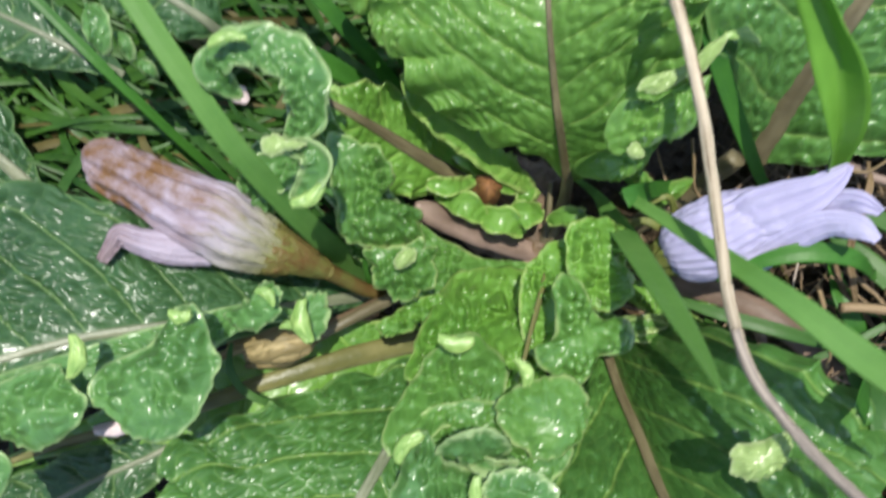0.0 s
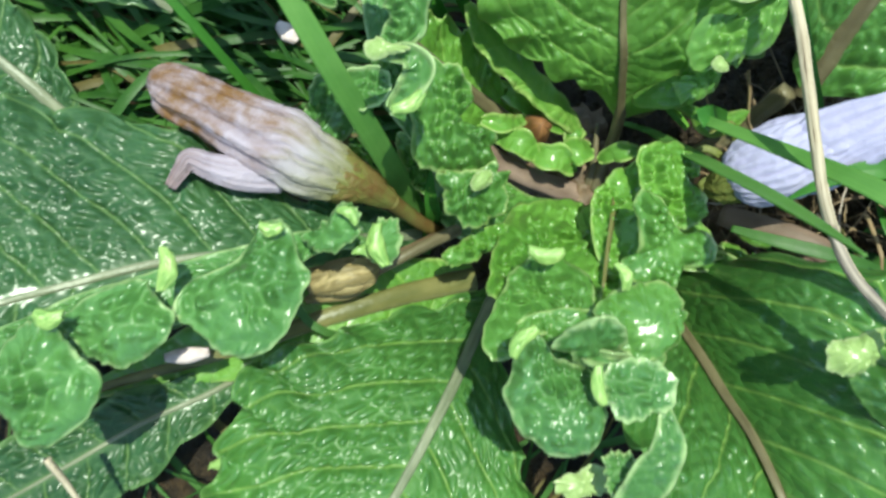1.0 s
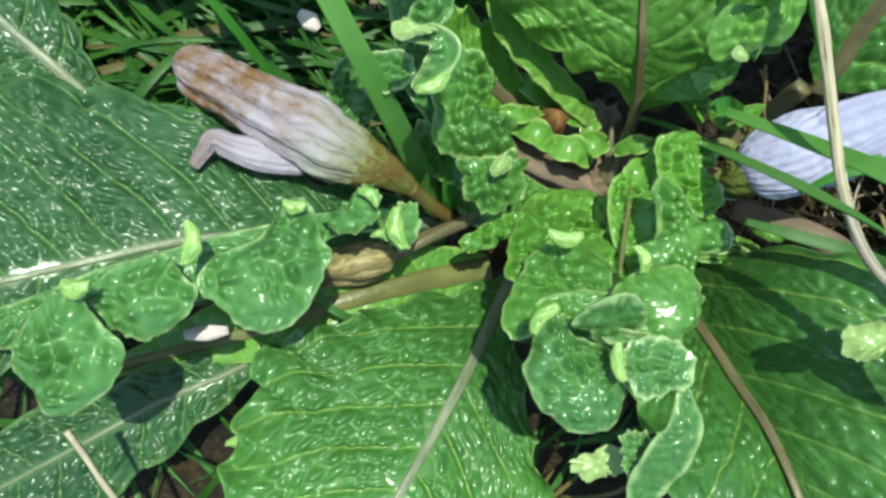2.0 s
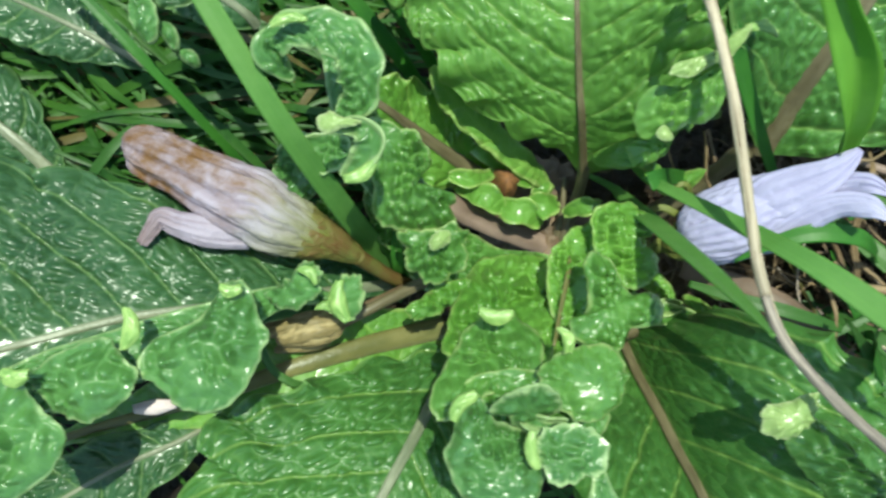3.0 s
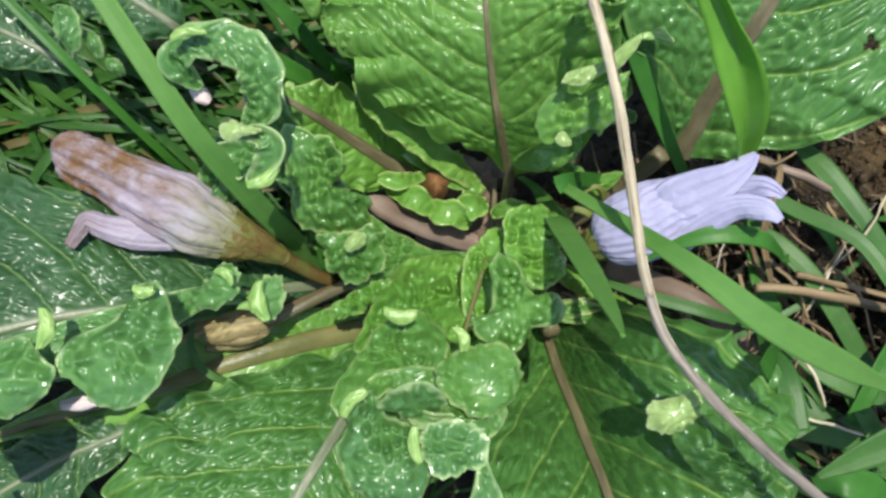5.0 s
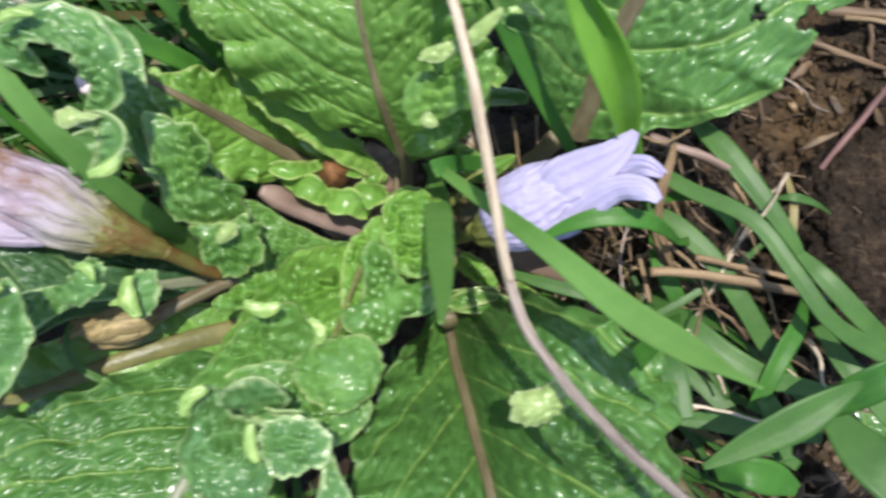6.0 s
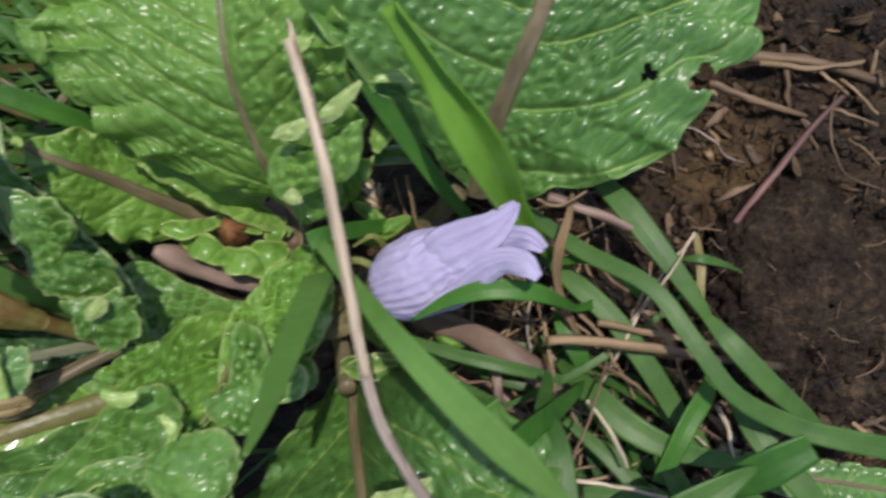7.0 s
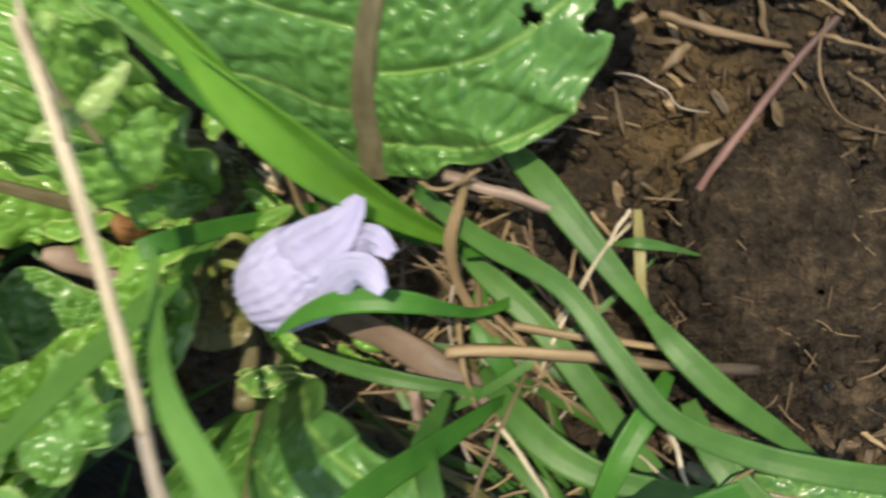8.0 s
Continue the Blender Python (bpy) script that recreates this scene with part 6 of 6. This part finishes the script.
tube("pedicel", glide([(-0.88, -0.93, 2.40), (-1.46, -1.19, 3.10), (-2.14, -1.50, 3.40), (-2.73, -1.80, 3.50)], 20), np.linspace(0.13, 0.17, 20), TWIG, dried, rough=0.1)


def pale_petal(pts, seed):
    ob = petal(pts, WHITE, None, seed, name="fallen_petal", nu=14, nv=9, folds=0.02)
    return tagged(ob, "small pale pinkish white fallen petal under the leaves", "petal", "fallen petals")


WHITE = petal_material("white_petal", (0.8, 0.68, 0.66), (0.6, 0.45, 0.42))
pale_petal([(-6.15, -3.19, 5.30, 0.09), (-5.73, -3.14, 5.45, 0.17), (-5.37, -3.10, 5.30, 0.09)], 51)
pale_petal([(-4.61, 3.50, 2.00, 0.11), (-4.37, 3.30, 2.10, 0.24), (-4.18, 3.12, 2.00, 0.11)], 52)
pale_petal([(-2.51, 2.10, 2.20, 0.08), (-2.17, 2.16, 2.40, 0.18), (-1.94, 2.16, 2.20, 0.08)], 53)

# ---- dark clod of soil ----
def clod(at, size, seed, mat, label, name="soil_clod"):
    n, m = 110, 170
    th = np.linspace(0.02, np.pi - 0.02, n)[:, None]
    ph = np.linspace(0, 2 * np.pi, m, endpoint=False)[None]
    d = np.stack([np.sin(th) * np.cos(ph), np.sin(th) * np.sin(ph), np.cos(th) + 0 * ph], -1)
    r = 1 + 0.16 * wave(d[..., 0] * 2 + 30, d[..., 1] * 2 + d[..., 2] + 30, seed) + 0.07 * wave(d[..., 0] * 7 + 30, d[..., 1] * 7 + 3 * d[..., 2] + 30, seed + 1)
    r = r + 0.05 * wave(d[..., 0] * 19 + 40, d[..., 1] * 19 + 8 * d[..., 2] + 40, seed + 2) + 0.035 * wave(d[..., 0] * 44 + 60, d[..., 1] * 44 + 20 * d[..., 2] + 60, seed + 3)
    v = d * r[..., None] * np.array(size) + np.array(at)
    return tagged(link(name, v.reshape(-1, 3) * CM, sheet_faces(n, m, True), mat), label, "soil")


def dark_soil():
    m = Mat("black_humus", 0.95, 0.12)
    a, b = m.noise(70, 6, 0.7), m.noise(600, 4, 0.7)
    m.color(m.ramp(m.math("ADD", m.math("MULTIPLY", a, 0.6), m.math("MULTIPLY", b, 0.4)), (0.4, (0.012, 0.009, 0.007)), (0.53, (0.052, 0.038, 0.026)), (0.68, (0.17, 0.118, 0.07))))
    m.bump(m.math("ADD", b, m.noise(1600, 3)), 1.0, 0.002)
    return m.m


HUMUS = dark_soil()
CLOD_AT, CLOD_SIZE = (12.75, -0.70, 3.10), (2.5, 2.4, 1.0)
lump = clod(CLOD_AT, CLOD_SIZE, 71, HUMUS, "dark clod of fibrous black humus on the soil")


def clod_crumbs():
    """Crumbs and root fibres that stick in the clod's upper side."""
    r = np.random.default_rng(17)
    base = np.array([(1, 0, 0), (0.3, 0.95, 0), (-0.8, 0.6, 0), (-0.8, -0.6, 0), (0.3, -0.95, 0), (0.2, 0.1, 1), (-0.1, 0, -1)])
    faces = []
    for i in range(5):
        faces += [[i, (i + 1) % 5, 5], [(i + 1) % 5, i, 6]]
    for k in range(290):
        a, d = r.uniform(0, 6.28), r.uniform(0, 1) ** 0.5 * 1.02
        x, y = CLOD_AT[0] + CLOD_SIZE[0] * d * math.cos(a), CLOD_AT[1] + CLOD_SIZE[1] * d * math.sin(a)
        z = CLOD_AT[2] + CLOD_SIZE[2] * math.sqrt(max(1 - min(d, 1) ** 2, 0.02)) * 0.98
        if k < 240:
            size = r.uniform(0.05, 0.2) * np.array((1, r.uniform(0.5, 1), r.uniform(0.4, 0.8)))
            q = np.array(Euler((r.uniform(-0.6, 0.6), r.uniform(-0.6, 0.6), r.uniform(0, 6.28))).to_matrix())
            pts = (base * r.uniform(0.7, 1.25, (7, 1)) * size) @ q.T + (x, y, z)
            link("crumb", pts * CM, faces, HUMUS if r.random() < 0.7 else SOIL, lump)
        else:
            b, L = r.uniform(0, 6.28), r.uniform(0.15, 0.5)
            dx, dy, c = L * math.cos(b), L * math.sin(b), r.normal(0, 0.12)
            tube("fibre", glide([(x - dx, y - dy, z - 0.05), (x - dy * c, y + dx * c, z + 0.08), (x + dx, y + dy, z - 0.03)], 8), r.uniform(0.008, 0.018), DRY if r.random() < 0.1 else TWIG, lump, sides=5, seed=k)


clod_crumbs()


# ---- background grass and crumbs ----
def scatter_grass():
    """Many small grass blades in the turf behind the plant, joined."""
    r = np.random.default_rng(5)
    parts = {}
    for k in range(760):
        if k < 620:
            x, y = r.uniform(-11, -1.0), r.uniform(1.2, 9.0)
            ang = r.normal(0.0, 0.3) if r.random() < 0.6 else r.normal(-0.8, 0.25)
        elif k < 710:
            x, y = r.uniform(-12, 3), r.uniform(-9, -2)
            ang = r.uniform(-3, 3)
        else:
            x, y = r.uniform(5.5, 9.0), r.uniform(-7, -1.2)
            ang = r.normal(-0.7, 0.4)
        g = float(ground_z(np.array(x), np.array(y)))
        L, w = r.uniform(2.4, 5.6), r.uniform(0.035, 0.11)
        hi = r.uniform(0.25, 1.5)
        d = np.array((math.cos(ang), math.sin(ang)))
        c = r.normal(0, 0.25)
        t = np.linspace(0, 1, 9)
        px = x + d[0] * L * (t - 0.5) - d[1] * c * np.sin(np.pi * t)
        py = y + d[1] * L * (t - 0.5) + d[0] * c * np.sin(np.pi * t)
        pz = g + hi * np.sin(np.pi * (0.1 + 0.75 * t)) ** 0.8 - 0.1
        hw = w * np.sin(np.pi * (0.12 + 0.86 * t)) ** 0.7
        side = np.stack([-np.gradient(py), np.gradient(px)], 1)
        side /= np.linalg.norm(side, axis=1)[:, None]
        mid = np.stack([px, py, pz - 0.25 * hw], 1)
        tw = r.normal(0, 0.5)
        a = np.stack([px + side[:, 0] * hw, py + side[:, 1] * hw, pz + tw * hw], 1)
        b = np.stack([px - side[:, 0] * hw, py - side[:, 1] * hw, pz - tw * hw], 1)
        key = int(r.choice([0, 1, 2, 3], p=[0.46, 0.29, 0.13, 0.12]))
        vs, fs = parts.setdefault(key, ([], []))
        o = 3 * 9 * len(vs)
        vs.append(np.stack([a, mid, b], 1).reshape(-1, 3))
        fs += [[o + i for i in f] for f in sheet_faces(9, 3)]
    for key, (vs, fs) in sorted(parts.items()):
        v = np.concatenate(vs) * CM
        ob = link("background_grass", v, fs, (TURF, TURF, GRASS_BLUE, TURF_DRY)[key], None, "", {"vein": np.zeros(len(v)), "rim": np.zeros(len(v))})
        tagged(ob, "dense turf of small green and yellowing grass blades" if key < 3 else "dry yellow grass blades in the turf", "grass", kind="stuff")


def scatter_crumbs():
    """Crumbs of soil and bits of dead stem on the bare ground, joined."""
    r = np.random.default_rng(9)
    for name, mat, count, label in (("soil_crumbs", SOIL, 2600, "crumbs of brown soil on the bare ground"), ("plant_litter", TWIG, 420, "bits of dry stem and leaf in the soil")):
        vs, fs, o = [], [], 0
        for k in range(count):
            x, y = r.uniform(6.8, 16), r.uniform(-8, 9)
            if r.random() < 0.25:
                x, y = r.uniform(-3, 7.5), r.uniform(-3, 3.5)
            z = float(ground_z(np.array(x), np.array(y)))
            if name == "soil_crumbs":
                s = r.uniform(0.03, 0.09) ** 0.5 * 0.6 * r.uniform(0.3, 1.2) * np.array((1, r.uniform(0.6, 1), r.uniform(0.5, 0.8)))
            else:
                s = np.array((r.uniform(0.1, 0.5), r.uniform(0.02, 0.06), r.uniform(0.015, 0.04)))
            q = Euler((r.uniform(-0.4, 0.4), r.uniform(-0.4, 0.4), r.uniform(0, 6.28))).to_matrix()
            base = np.array([(1, 0, 0), (0.3, 0.95, 0), (-0.8, 0.6, 0), (-0.8, -0.6, 0), (0.3, -0.95, 0), (0.2, 0.1, 1), (-0.1, 0, -1)])
            pts = (base * r.uniform(0.75, 1.2, (7, 1)) * s) @ np.array(q).T + (x, y, z + s[2] * 0.5)
            vs.append(pts)
            for i in range(5):
                fs += [[o + i, o + (i + 1) % 5, o + 5], [o + (i + 1) % 5, o + i, o + 6]]
            o += 7
        v = np.concatenate(vs) * CM
        tagged(link(name, v, fs, mat), label, "soil" if mat is SOIL else "litter", kind="stuff")


def scatter_fibres():
    """Fine dry grass fibres among the low blades, joined by colour."""
    r = np.random.default_rng(23)
    for mat, count in ((DRY, 40), (STRAW_GREY, 16), (TWIG, 90)):
        vs, fs, o = [], [], 0
        for k in range(count):
            x, y = r.uniform(4.6, 9.0), r.uniform(-5.5, 2.6)
            ang = r.normal(-0.8, 0.6) if r.random() < 0.6 else r.uniform(-3, 3)
            L, w, c = r.uniform(0.4, 1.5), r.uniform(0.012, 0.03), r.normal(0, 0.2)
            z = float(ground_z(np.array(x), np.array(y))) + r.uniform(0.1, 1.1)
            t = np.linspace(-1, 1, 7)
            px = x + math.cos(ang) * L * t - math.sin(ang) * c * (1 - t * t)
            py = y + math.sin(ang) * L * t + math.cos(ang) * c * (1 - t * t)
            pz = z + r.normal(0, 0.25) * t + 0.1 * (1 - t * t)
            n = np.array((-math.sin(ang), math.cos(ang), 0)) * w
            p = np.stack([px, py, pz], 1)
            vs.append(np.stack([p + n, p + (0, 0, w * 0.9), p - n], 1).reshape(-1, 3))
            fs += [[o + i for i in f] for f in sheet_faces(7, 3)]
            o += 21
        v = np.concatenate(vs) * CM
        tagged(link("litter_fibres", v, fs, mat, None, "", {"vein": r.uniform(0, 1, len(v)), "rim": np.zeros(len(v))}), "fine dry straw and root fibres among the grass", "litter", kind="stuff")


def scatter_flakes():
    """Torn bits of dead leaf and bark on the bare ground, joined by colour."""
    r = np.random.default_rng(31)
    for mat, count in ((DRY, 26), (TWIG, 90), (BARK, 240)):
        vs, fs, o = [], [], 0
        for k in range(count):
            x, y = r.uniform(9.5, 16), r.uniform(-6, -2.2)
            if r.random() < 0.45:
                x, y = r.uniform(9.0, 16), r.uniform(-6, 6)
            if (x - CLOD_AT[0]) ** 2 + (y - CLOD_AT[1]) ** 2 < 4.6:
                continue
            z = float(ground_z(np.array(x), np.array(y))) + r.uniform(0.03, 0.14)
            L, w, bow = r.uniform(0.1, 0.45), r.uniform(0.03, 0.11), r.normal(0, 0.1)
            t, v = np.meshgrid(np.linspace(-1, 1, 6), np.linspace(-1, 1, 4), indexing="ij")
            wide = w * (1 - 0.6 * t ** 2) * (1 + 0.3 * r.uniform(-1, 1, t.shape))
            flat = np.stack([L * t, wide * v, bow * (t ** 2 - 0.4) + 0.5 * w * v ** 2 * r.uniform(-1, 1)], -1).reshape(-1, 3)
            q = np.array(Euler((r.normal(0, 0.5), r.normal(0, 0.3), r.uniform(0, 6.28))).to_matrix())
            vs.append(flat @ q.T + (x, y, z))
            fs += [[o + i for i in f] for f in sheet_faces(6, 4)]
            o += 24
        v = np.concatenate(vs) * CM
        ob = link("dead_leaf_bits", v, fs, mat, None, "", {"vein": r.uniform(0, 1, len(v)), "rim": np.zeros(len(v))})
        tagged(thick(ob, 0.02), "torn brown bits of dead leaf and bark on soil", "litter", kind="stuff")


scatter_grass()
scatter_flakes()
scatter_crumbs()
scatter_fibres()
